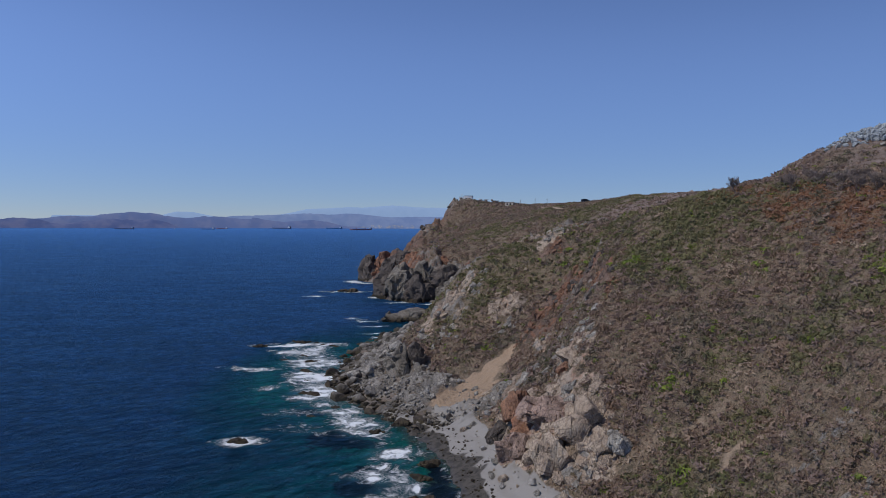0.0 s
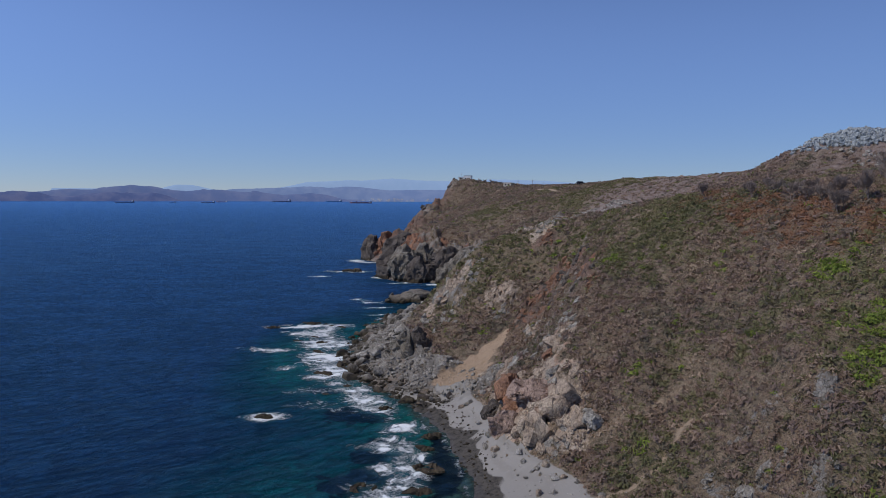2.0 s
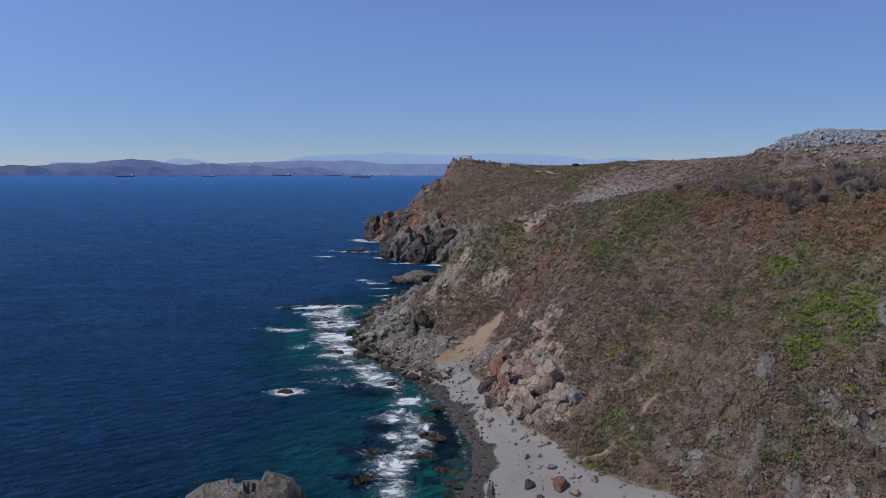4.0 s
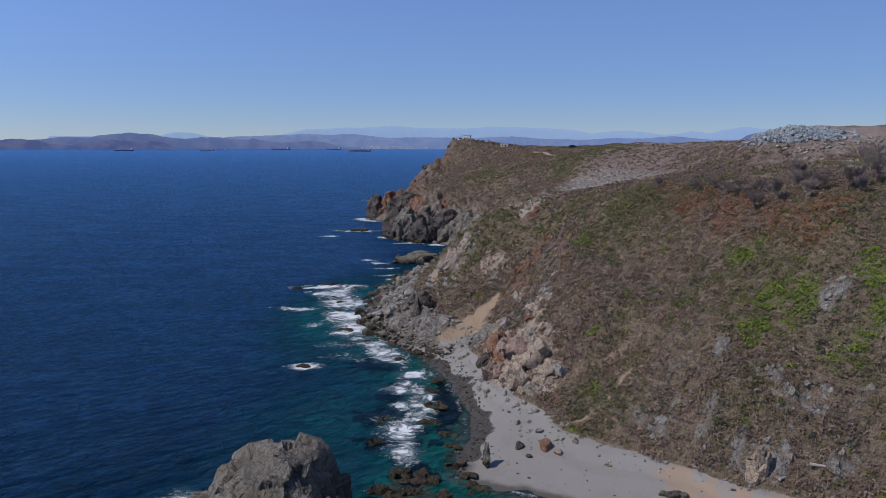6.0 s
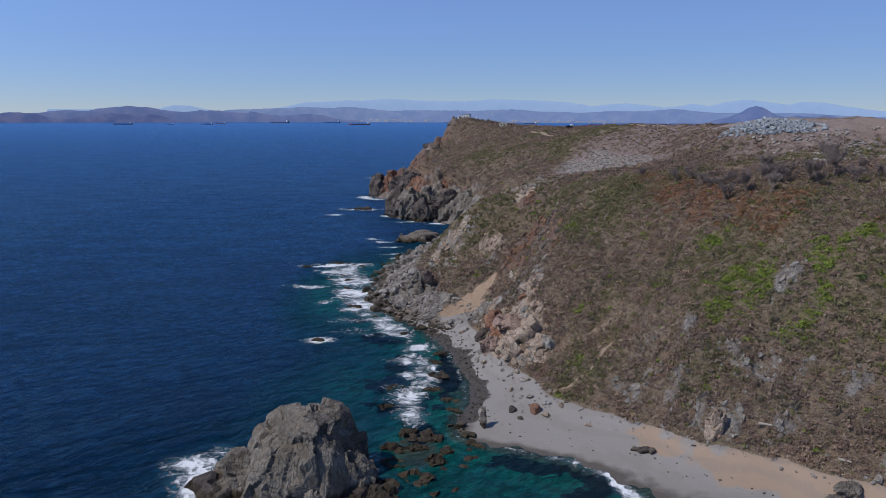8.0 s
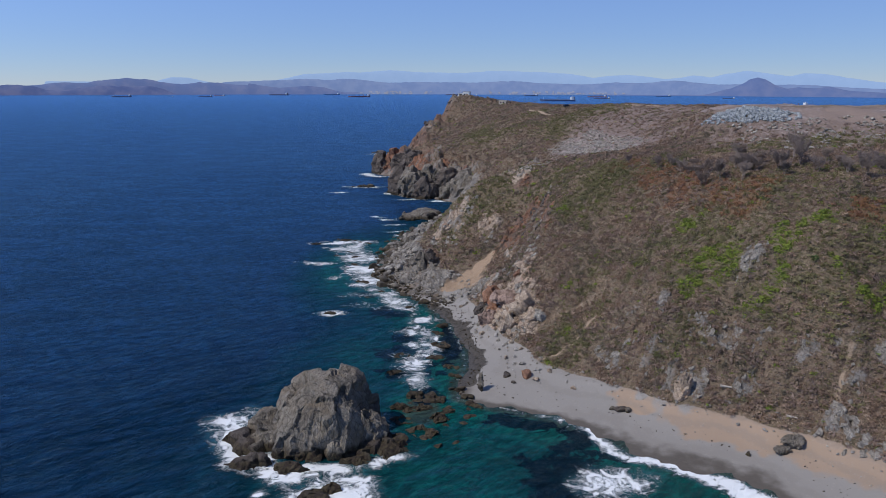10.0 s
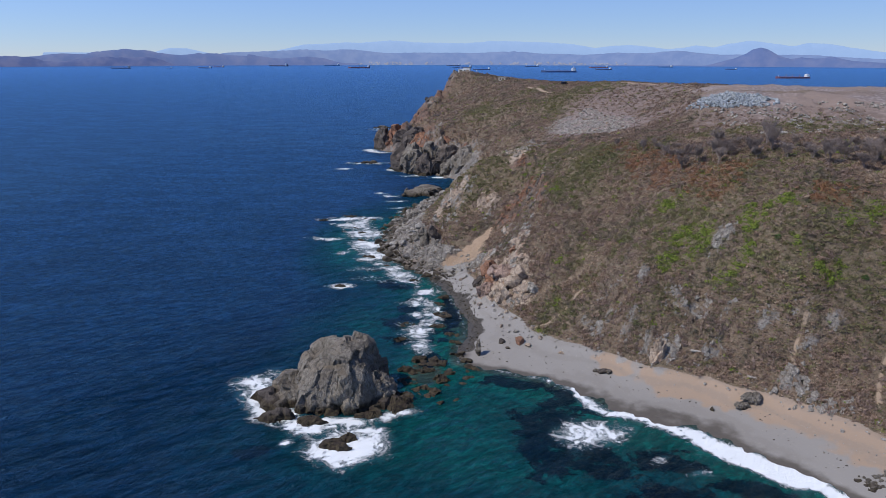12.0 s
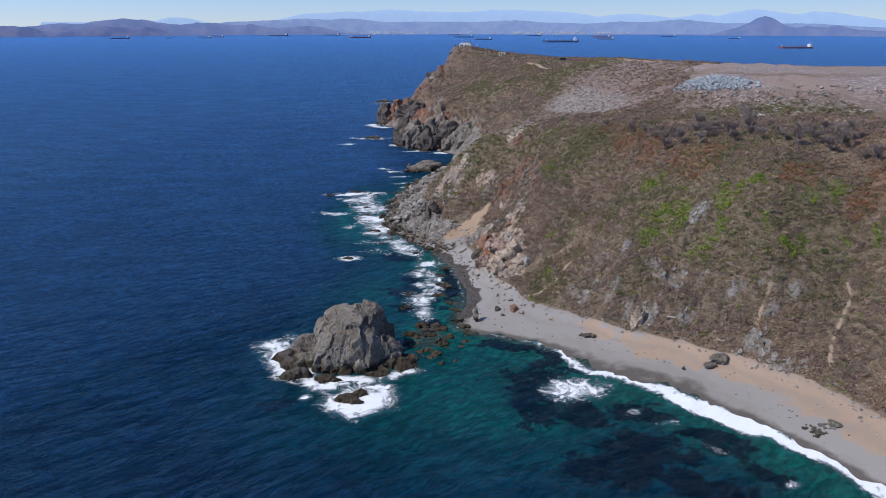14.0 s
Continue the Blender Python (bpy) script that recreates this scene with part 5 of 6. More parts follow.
def joined_rocks(name, places, material, seed, label, category):
    """Many small stones in one mesh: too many to tell apart."""
    rng = np.random.default_rng(seed)
    shapes = []
    for k in range(5):
        v, f = BALLS[2]
        n = rng.normal(size=(8, 3))
        n /= np.linalg.norm(n, axis=1)[:, None]
        r = np.full(len(v), 1.2)
        for q in n:
            c = v @ q
            r = np.where(c > 0.05, np.minimum(r, rng.uniform(0.6, 0.95) / np.maximum(c, 0.05)), r)
        shapes.append((v * r[:, None] * np.array([1, 0.8, 0.65]), f))
    base = []
    for v, f in shapes:  # keep the coarse hull alone
        bm = bmesh.new()
        for q in v[::3]:
            bm.verts.new(q)
        hull = bmesh.ops.convex_hull(bm, input=bm.verts)
        bmesh.ops.delete(bm, geom=[g for g in hull["geom_interior"] if isinstance(g, bmesh.types.BMVert)], context="VERTS")
        bmesh.ops.triangulate(bm, faces=bm.faces)
        bm.verts.index_update()
        base.append((np.array([q.co[:] for q in bm.verts]), np.array([[q.index for q in face.verts] for face in bm.faces])))
        bm.free()
    vs, fs, count = [], [], 0
    for x, y, z, s in places:
        v, f = base[rng.integers(len(base))]
        a = rng.uniform(0, 6.28)
        c, sn = math.cos(a), math.sin(a)
        vs.append(v @ np.array([[c, sn, 0], [-sn, c, 0], [0, 0, 1]]) * s + (x, y, z + s * 0.2))
        fs.append(f + count)
        count += len(v)
    ob = new(name, mesh_from(name, np.vstack(vs), np.vstack(fs), material))
    return tagged(ob, label, category, kind="stuff")


joined_rocks("shore_stones", spots(4200, 11, -24, 14, 97, 235, lambda x, y: -2 < shore_at(x, y) < 13 and float(sample(ZONES["scree"], x, y)) < 0.4, 0.18, 0.7, True), PALE_ROCK, 1, "grey stones between the shore boulders", "stones")
joined_rocks("beach_pebbles", spots(380, 12, 2, 68, 0, 110, lambda x, y: 0.5 < float(sample(HEIGHTS, x, y)) < 4.2 and shore_at(x, y) > 2, 0.07, 0.24), BEACH_STONE, 2, "pale pebbles strewn over the sand", "pebbles")
joined_rocks("wet_stones", spots(400, 17, -8, 7, 50, 108, lambda x, y: -1.5 < shore_at(x, y) < 4.5, 0.08, 0.32, True), DARK_ROCK, 6, "small dark wet stones on the foreshore", "stones")
joined_rocks("rubble", spots(1100, 13, 72, 150, 84, 132, lambda x, y: 39.3 < float(sample(HEIGHTS, x, y)) < 45.6 and float(sample(PATCHES, x, y)) > 0.02, 0.14, 0.72), PALE_ROCK, 3, "grey quarry rubble strewn over the spoil slope", "rubble")
joined_rocks("scree_stones", spots(2600, 15, 34, 78, 150, 275, lambda x, y: math.hypot((x - 59 - 0.05 * (y - 205)) / 17, (y - 205) / 52) + 0.45 * float(sample(RAGS, x, y)) < 0.85, 0.15, 0.8), PALE_ROCK, 4, "grey scree of broken stone on the far slope", "scree")

# the heap of quarried blocks at the lip of the spoil bank
heap = tagged(new("block_heap"), "heap of blue-grey quarried stone blocks on the spoil bank", "stone heap")
heap.location = (78, 112, 42)
_heap_spots = []
_r = np.random.default_rng(5)
while len(_heap_spots) < 800:
    u, w = _r.normal(0, 0.42), _r.normal(0, 0.42)
    if u * u + w * w < 1:
        x, y = 77.5 + 10 * u - 3 * w, 113.5 - 3.5 * u + 6.5 * w
        _heap_spots.append((x - 78, y - 112, ground_at(x, y) - 42 + 0.7 * (1 - u * u - w * w) * _r.random(), _r.uniform(0.3, 0.75)))
BLOCKS = [hull_mesh("block", 950 + k, BLUE_BLOCK) for k in range(9)]
_rr = random.Random(6)
for x, y, z, s in _heap_spots[:300]:
    block = new("block", _rr.choice(BLOCKS))
    block.parent = heap
    block.matrix_local = pose(x, y, z + 0.35 * s, _rr.uniform(0, 360), _rr.uniform(0, 360), _rr.uniform(0, 360)) @ Matrix.Diagonal((s * 1.25, s, s, 1))
_rest = joined_rocks("small_blocks", [(x + 78, y + 112, z + 42, s) for x, y, z, s in _heap_spots[300:]], BLUE_BLOCK, 9, "smaller quarried stones filling the heap", "stone rubble")

# the sea cliffs of the headland: massive broken crags
for x, y, sx, sy, sz, seed, mat in [(-34.0, 370.5, 6.4, 7, 9.2, 1, DARK_ROCK), (-27, 369, 7.5, 8, 11.0, 2, RUST_ROCK), (-20, 364, 8, 8, 9.5, 3, DARK_ROCK), (-14, 356, 8, 7, 10, 5, DARK_ROCK), (-13, 276, 6, 6, 7.5, 6, GREY_ROCK),
                                    (-18, 288, 6, 8, 9.5, 7, DARK_ROCK), (-16.5, 301, 6, 8, 11, 8, DARK_ROCK), (-10, 284, 8, 8, 11, 9, GREY_ROCK), (-9, 297, 8, 9, 12.5, 10, RUST_ROCK), (-15, 314, 6, 9, 11.5, 11, DARK_ROCK), (-10, 328, 7, 9, 12, 12, RUST_ROCK),
                                    (-4, 272, 7, 5, 7.5, 13, DARK_ROCK), (4, 269, 7, 5, 8, 14, GREY_ROCK), (-3, 281, 8, 7, 11, 15, GREY_ROCK), (-15, 342, 7, 9, 9, 16, DARK_ROCK), (-3, 305, 8, 10, 13.5, 17, DARK_ROCK), (12, 264, 6, 6, 9.5, 18, GREY_ROCK),
                                    (7, 275, 8, 6, 10.5, 19, DARK_ROCK), (14, 272, 7, 6, 12, 20, GREY_ROCK), (2, 289, 7, 7, 14, 21, RUST_ROCK)]:
    rock("sea_cliff", x, y, (sx, sy, sz), 40 + seed, mat, "massive dark broken crag of the headland sea cliff", sink=0.36, z=-0.5, turn=seed * 29, level=5, planes=9, rough=0.06, strata=0.012, blocks=80, step=0.06, category="cliff", group="crags of the headland")
# ---- scrub, grass and trees ----
def scrub(name, seed, count, x0, x1, y0, y1, size, twigs, keep, label, spread_out=1.0, width=0.2, reach=0.4, material=None):
    """Bare shrubs as sprays of twigs, joined: nobody could count them."""
    rng = np.random.default_rng(seed)
    x, y = rng.uniform(x0, x1, count * 4), rng.uniform(y0, y1, count * 4)
    chance = keep(x, y)
    pick = np.flatnonzero(rng.random(len(x)) < chance)[:count]
    x, y = x[pick], y[pick]
    z = sample(HEIGHTS, x, y) - 0.08
    n = len(x)
    s = size[0] + (size[1] - size[0]) * rng.random(n) ** 1.6
    az, el = rng.uniform(0, 2 * np.pi, (n, twigs)), np.arcsin(rng.uniform(0.05, 1.0, (n, twigs)))
    way = np.stack([np.cos(az) * np.cos(el) * spread_out, np.sin(az) * np.cos(el) * spread_out, np.sin(el) * 0.62], -1)
    at = np.stack([x, y, z], -1)[:, None] + way * (s[:, None] * rng.uniform(0.6, 1.08, (n, twigs)))[..., None]
    # a spray lies along the bush's round outside, tilted a little
    outward = way + 0.45 * rng.normal(size=(n, twigs, 3))
    run = np.cross(outward, rng.normal(size=(n, twigs, 3)))
    run /= np.linalg.norm(run, axis=-1, keepdims=True) + 1e-9
    across = np.cross(outward, run)
    across /= np.linalg.norm(across, axis=-1, keepdims=True) + 1e-9
    run *= (s[:, None] * reach * rng.uniform(0.6, 1.4, (n, twigs)))[..., None]
    across *= (s[:, None] * width * rng.uniform(0.6, 1.4, (n, twigs)))[..., None]
    a, b, c = at + run, at - 0.6 * run + across, at - 0.6 * run - across
    verts = np.stack([a, b, c], 2).reshape(-1, 3)
    faces = np.arange(len(verts)).reshape(-1, 3)

    def per(values):
        return np.repeat(values, twigs * 3)

    jitter = rng.random(n)
    wx, wy = x + 3 * layered(x / 5, y / 5, 3, 97), y + 3 * layered(x / 5, y / 5, 3, 98)
    green = (np.clip(blobs(wx, wy, GREEN) * 1.4 - 0.5, 0, 1) > jitter * 0.9 + 0.05) | (jitter > 0.98)
    olive = (np.clip(blobs(wx, wy, OLIVE) * np.where(y > 85, 0.85, 0.6) + 0.04, 0, 1) > rng.random(n)) & ~green
    rust = (np.clip(blobs(wx, wy, RUST) * 0.75 - 0.1, 0, 1) > rng.random(n)) & ~green
    me = mesh_from(name, verts, faces, material or TWIGS, False, dict(green=per(green * 0.9), olive=per(olive * 0.75), rust=per(rust * 0.8), tone=per(rng.random(n)), hue=per(np.clip(0.47 + 0.75 * layered(x / 11, y / 9, 4, 150) + 0.42 * (rng.random(n) - 0.5), 0, 1))))
    return tagged(new(name, me), label, "scrub", kind="stuff")


def cover(x, y, sparse=0.25):
    """How likely a plant stands at a place."""
    h, d = sample(HEIGHTS, x, y), sample(SHORE_D, x, y)
    ok = np.where((h > 2.9) & (d > 6), 1.0, 0.0)
    ok *= np.where((h > 44.2) & (x > 66) & (y > 104) & (y < 230), 0, 1)
    ok *= 1 - np.clip(sample(ZONES["rock"], x, y) * 2.2 - 0.7, 0, 1)
    ok *= 1 - np.clip(sample(ZONES["redrock"], x, y) * 2.0 - 0.6, 0, 1)
    ok *= 1 - np.clip(sample(ZONES["tanrock"], x, y) * 1.8 - 0.7, 0, 0.9)
    ok *= 1 - np.clip(sample(ZONES["scree"], x, y) * 3, 0, 1)
    ok *= 1 - np.clip(sample(ZONES["sand"], x, y) * 2, 0, 1)
    ok *= 1 - np.clip(sample(ZONES["path"], x, y) * 2.5 - 0.4, 0, 1)
    ok *= 1 - 0.7 * np.clip(sample(ZONES["spoil"], x, y) * 1.5 - 0.3, 0, 1)
    ok *= 1 - np.clip(sample(ZONES["gravel"], x, y) * 1.6, 0, 1) * (1 - sparse * 0.3)
    return ok


def patchy(x, y):
    return cover(x, y) * np.clip(0.7 + 1.2 * layered(x / 6, y / 6, 4, 120), 0.1, 1)


scrub("scrub", 1, 13500, 12, 105, 5, 125, (0.35, 0.95), 32, patchy, "bare grey-brown scrub thicket covering the hillside", 1.0, 0.13, 0.42)
scrub("low_scrub", 2, 48000, 8, 105, 5, 125, (0.20, 0.52), 11, cover, "low bare brush and dead stalks on the hillside", 1.1, 0.20, 0.5)
scrub("dry_grass", 3, 32000, 8, 105, 5, 130, (0.14, 0.32), 6, cover, "dry tan grass between the shrubs", 1.2, 0.2, 0.6, material=GRASS)
scrub("spur_scrub", 7, 5200, -8, 55, 88, 168, (0.25, 0.8), 14, patchy, "brown and olive scrub on the rocky spur", 1.0, 0.2, 0.45)
scrub("far_brush", 6, 24000, -30, 110, 118, 470, (0.35, 0.85), 8, cover, "low bare brush on the far headland slopes", 1.2, 0.26, 0.5)
scrub("far_scrub", 4, 18000, -30, 130, 118, 500, (0.4, 1.1), 16, patchy, "bare scrub on the far headland slopes", 1.0, 0.22, 0.45)


def leaf_keep(x, y):
    wx, wy = x + 3 * layered(x / 5, y / 5, 3, 97), y + 3 * layered(x / 5, y / 5, 3, 98)
    return cover(x, y) * np.clip(blobs(wx, wy, GREEN) * 1.6 - 0.6, 0, 1) * np.clip(0.75 + 2.0 * layered(x / 2.2, y / 2.2, 3, 133), 0.03, 1)


scrub("green_bushes", 5, 2300, 12, 100, 30, 150, (0.35, 0.95), 46, leaf_keep, "fresh green leafy bushes among the bare scrub", 0.9, 0.2, 0.26)


def bare_tree(seed, height):
    """Branches of a bare many-stemmed tree: tapered three-sided tubes, as two meshes."""
    rng = random.Random(seed)
    limbs = {0: [], 1: []}

    def grow(p, d, length, r, depth):
        steps = 3
        for _ in range(steps):
            q = p + d * (length / steps)
            limbs[0 if depth < 2 else 1].append((p.copy(), q.copy(), r, r * 0.8))
            p, r = q, r * 0.8
            d = (d + Vector((rng.uniform(-1, 1), rng.uniform(-1, 1), rng.uniform(-0.3, 0.7))) * 0.22).normalized()
            if depth < 4 and _ > 0 - (depth > 0):
                for _k in range(2):
                    side = (d + Vector((rng.uniform(-1, 1), rng.uniform(-1, 1), rng.uniform(-0.15, 0.7))) * 0.85).normalized()
                    grow(p, side, length * rng.uniform(0.5, 0.72), r * 0.62, depth + 1)

    for _ in range(rng.choice((2, 3, 3))):
        lean = Vector((rng.uniform(-0.5, 0.5), rng.uniform(-0.5, 0.5), 1)).normalized()
        grow(Vector((rng.uniform(-0.1, 0.1), rng.uniform(-0.1, 0.1), -0.25)), lean, height * 0.5, 0.085, 0)
    out = []
    for k in (0, 1):
        vs, fs = [], []
        for a, b, ra, rb in limbs[k]:
            d = (b - a).normalized()
            u = d.orthogonal().normalized()
            w = d.cross(u)
            i = len(vs)
            for p, r in ((a, ra), (b, rb)):
                r = max(r, 0.014)
                vs += [(p + (u * math.cos(t) + w * math.sin(t)) * r)[:] for t in (0, 2.094, 4.189)]
            fs += [(i, i + 1, i + 4, i + 3), (i + 1, i + 2, i + 5, i + 4), (i + 2, i, i + 3, i + 5)]
        out.append(mesh_from("trunk" if k == 0 else "crown", vs, fs, BRANCH))
    return out


TREES = [bare_tree(10 + k, h) for k, h in enumerate((3.6, 4.2, 3.2, 4.6, 3.8))]


def tree(k, x, y, scale, turn):
    ob = new("bare_tree")
    for me in TREES[k]:
        child = new(me.name.split(".")[0], me)
        child.parent = ob
    ob.matrix_world = pose(x, y, ground_at(x, y), 0, 0, turn) @ Matrix.Diagonal((scale, scale, scale, 1))
    return tagged(ob, "small leafless many-stemmed tree on the brown hilltop", "tree", "bare trees along the hilltop")


_r = random.Random(21)
for x, y in [(53, 77), (55, 75), (56.5, 79), (58, 76), (60.5, 78), (62, 75), (63.5, 72), (65.5, 70), (67, 73), (69, 68), (71, 70), (73, 66), (75, 64), (77, 62), (79, 60), (80.5, 62.5), (82, 58.5), (84, 57), (85.5, 59),
             (87, 54.5), (89, 53), (91, 56), (93, 52), (95, 49), (97, 53), (99, 48), (102, 44), (61, 84), (66, 80), (71, 76), (76, 72), (81, 69), (86, 66), (90, 63), (57.5, 70.5), (83.5, 62), (88, 59)]:
    tree(_r.randrange(5), x + _r.uniform(-1.5, 1.5), y + _r.uniform(-2.5, 2.5), _r.uniform(0.6, 1.1), _r.uniform(0, 360))
for x, y, s in [(44.0, 100, 0.5), (49, 95.5, 0.6), (48.6, 92.8, 0.7), (50.6, 90, 0.65), (51.6, 87, 0.75), (52.4, 84, 0.6), (53.6, 82, 0.7), (51, 92.5, 0.55), (54, 86.5, 0.6), (26, 440, 0.5), (30, 436, 0.6), (33, 430, 0.5), (36, 426, 0.6), (28, 444, 0.5), (39, 421, 0.5), (34, 436, 0.55)]:
    tree(_r.randrange(5), x, y, s, _r.uniform(0, 360))


def evergreen(x, y, size):
    rng = np.random.default_rng(int(x * 10))
    n = 420
    p = rng.normal(size=(n, 3))
    p *= (rng.uniform(0.4, 1.0, n) ** 0.5 / np.linalg.norm(p, axis=1))[:, None] * np.array([1, 1, 0.75]) * size
    p += 0.15 * size * noise3(p * 2, 3)[:, None]
    a, b = rng.normal(size=(n, 3)) * 0.16 * size, rng.normal(size=(n, 3)) * 0.16 * size
    ob = tagged(new("evergreen_bush"), "round dark green bush on the hill's crest", "bush")
    crown = new("crown", mesh_from("crown", np.stack([p, p + a, p + b], 1).reshape(-1, 3), np.arange(3 * n).reshape(-1, 3), LEAVES))
    stem_bm = bmesh.new()
    bmesh.ops.create_cone(stem_bm, cap_ends=True, segments=7, radius1=0.09 * size, radius2=0.05 * size, depth=size)
    stem_me = bpy.data.meshes.new("stem")
    stem_bm.to_mesh(stem_me)
    stem_bm.free()
    stem_me.materials.append(BRANCH)
    stem = new("stem", stem_me)
    stem.location.z = -size * 0.5
    crown.parent = stem.parent = ob
    ob.location = (x, y, ground_at(x, y) + size * 0.7)


evergreen(49.5, 96, 0.5)
evergreen(60, 44.5, 0.55)
evergreen(73, 38, 0.6)
# ---- buildings, track things, car ----
def part(name, bm, material, parent, label=""):
    me = bpy.data.meshes.new(name)
    bm.to_mesh(me)
    bm.free()
    me.materials.append(material)
    ob = new(name, me)
    ob.parent = parent
    return tagged(ob, label) if label else ob


def box(x0, x1, y0, y1, z0, z1, bevel=0.02):
    bm = bmesh.new()
    bmesh.ops.create_cube(bm, size=1, matrix=Matrix.Translation(((x0 + x1) / 2, (y0 + y1) / 2, (z0 + z1) / 2)) @ Matrix.Diagonal((x1 - x0, y1 - y0, z1 - z0, 1)))
    if bevel:
        bmesh.ops.bevel(bm, geom=bm.edges, offset=bevel, segments=1, affect="EDGES")
    return bm


def rod(a, b, r0, r1=None, sides=8):
    bm = bmesh.new()
    a, b = Vector(a), Vector(b)
    d = b - a
    bmesh.ops.create_cone(bm, cap_ends=True, segments=sides, radius1=r0, radius2=r1 or r0, depth=d.length, matrix=Matrix.Translation((a + b) / 2) @ d.to_track_quat("Z", "Y").to_matrix().to_4x4())
    return bm


WHITE_WALL = plain("whitewash", (0.74, 0.74, 0.72), 0.8, 0, 1.2, 0.8)
GREY_WALL = plain("grey_render", (0.50, 0.50, 0.49), 0.85, 0, 1.2, 0.75)
BEIGE_WALL = plain("beige_render", (0.58, 0.50, 0.40), 0.85, 0, 1.2, 0.75)
ROOF_FELT = plain("roof_felt", (0.24, 0.23, 0.22), 0.9, 0, 1.5, 0.7)
DARK_GLASS = plain("dark_opening", (0.03, 0.033, 0.04), 0.2, 0, 1.0, 0.8)
STEEL = plain("painted_steel", (0.42, 0.42, 0.42), 0.5, 0.3, 4.0, 0.7)
WOOD_POLE = plain("weathered_wood", (0.17, 0.145, 0.12), 0.9, 0, 4.0, 0.65)
DRIFT = plain("driftwood", (0.42, 0.37, 0.31), 0.9, 0, 4.0, 0.7)

beacon = tagged(new("beacon_house"), "small white beacon house with flat roof on the headland knoll", "beacon house")
beacon.matrix_world = pose(18.6, 462.5, 45.25, 0, 0, -14)
part("main_block", box(-0.4, 4.4, -2.4, 2.4, -0.4, 3.3), WHITE_WALL, beacon)
part("annexe", box(-4.2, -0.4, -2.0, 2.0, -0.4, 2.3), WHITE_WALL, beacon, "white lower annexe")
part("roof", box(-0.6, 4.6, -2.6, 2.6, 3.3, 3.5), ROOF_FELT, beacon)
part("annexe_roof", box(-4.35, -0.6, -2.15, 2.15, 2.3, 2.45), WHITE_WALL, beacon)
for _x in (-3.4, -2.0):
    part("window", box(_x, _x + 0.8, -2.04, -1.96, 0.8, 1.7, 0.0), DARK_GLASS, beacon)
part("door", box(0.3, 1.2, -2.44, -2.36, -0.3, 1.8, 0.0), DARK_GLASS, beacon)
part("front_wall", box(-0.42, 2.2, -2.47, -2.44, 1.85, 3.25, 0.0), WHITE_WALL, beacon)
mast = part("mast", rod((-2.6, 0, 2.3), (-2.6, 0, 5.0), 0.07, 0.04), STEEL, beacon)
for _k, _z in enumerate((3.6, 4.3)):
    part("crossbar", rod((-3.2 + 0.2 * _k, 0, _z), (-2.0 - 0.2 * _k, 0, _z), 0.035), STEEL, mast)
part("lantern", rod((-2.6, 0, 4.95), (-2.6, 0, 5.35), 0.16, 0.12), WHITE_WALL, mast)
for _x in (-4.2, -3.2, -1.6, -0.8):
    part("railing_post", rod((_x, -2.1, 2.4), (_x, -2.1, 3.3), 0.03), STEEL, beacon)
part("handrail", rod((-4.2, -2.1, 3.28), (-0.8, -2.1, 3.28), 0.03), STEEL, beacon)

marker = tagged(new("signal_tower"), "short grey lattice signal tower on the headland", "tower")
marker.matrix_world = pose(27.5, 461, ground_at(27.5, 461) - 0.1)
for _x, _y in ((-0.5, -0.5), (0.5, -0.5), (0.5, 0.5), (-0.5, 0.5)):
    part("leg", rod((_x, _y, 0), (_x * 0.5, _y * 0.5, 3.0), 0.07), STEEL, marker)
part("platform", box(-0.6, 0.6, -0.6, 0.6, 2.9, 3.05), STEEL, marker)
part("lamp_housing", rod((0, 0, 3.05), (0, 0, 3.9), 0.34, 0.28, 10), WHITE_WALL, marker)

hut = tagged(new("hut"), "small beige rendered hut with a flat roof beside the track", "hut")
hut.matrix_world = pose(42.6, 414, ground_at(42.6, 414) - 0.15, 0, 0, -20)
part("walls", box(-2.4, 2.4, -1.6, 1.6, 0, 2.5), BEIGE_WALL, hut)
part("roof", box(-2.6, 2.6, -1.8, 1.8, 2.5, 2.68), BEIGE_WALL, hut)
for _x in (-1.5, 0.3):
    part("window", box(_x, _x + 0.9, -1.64, -1.57, 0.9, 1.8, 0.0), DARK_GLASS, hut)
part("side_shed", box(2.4, 3.6, -1.3, 1.3, 0, 2.1), WOOD_POLE, hut)

for _x, _y, _h in ((47.5, 402, 4.0), (54, 388, 4.6), (58.5, 374, 4.2)):
    pole = tagged(new("utility_pole"), "bare wooden utility pole beside the dirt track", "pole", "poles by the track")
    pole.location = (_x, _y, ground_at(_x, _y) - 0.2)
    part("shaft", rod((0, 0, 0), (0, 0, _h), 0.11, 0.08), WOOD_POLE, pole)
    part("crossarm", rod((-0.5, 0, _h - 0.35), (0.5, 0, _h - 0.35), 0.05), WOOD_POLE, pole)
post = tagged(new("marker_post"), "short dark marker post beside the hut's track", "post")
post.location = (47.0, 409, ground_at(47, 409) - 0.1)
part("shaft", box(-0.3, 0.3, -0.25, 0.25, 0, 1.5), DARK_GLASS, post)

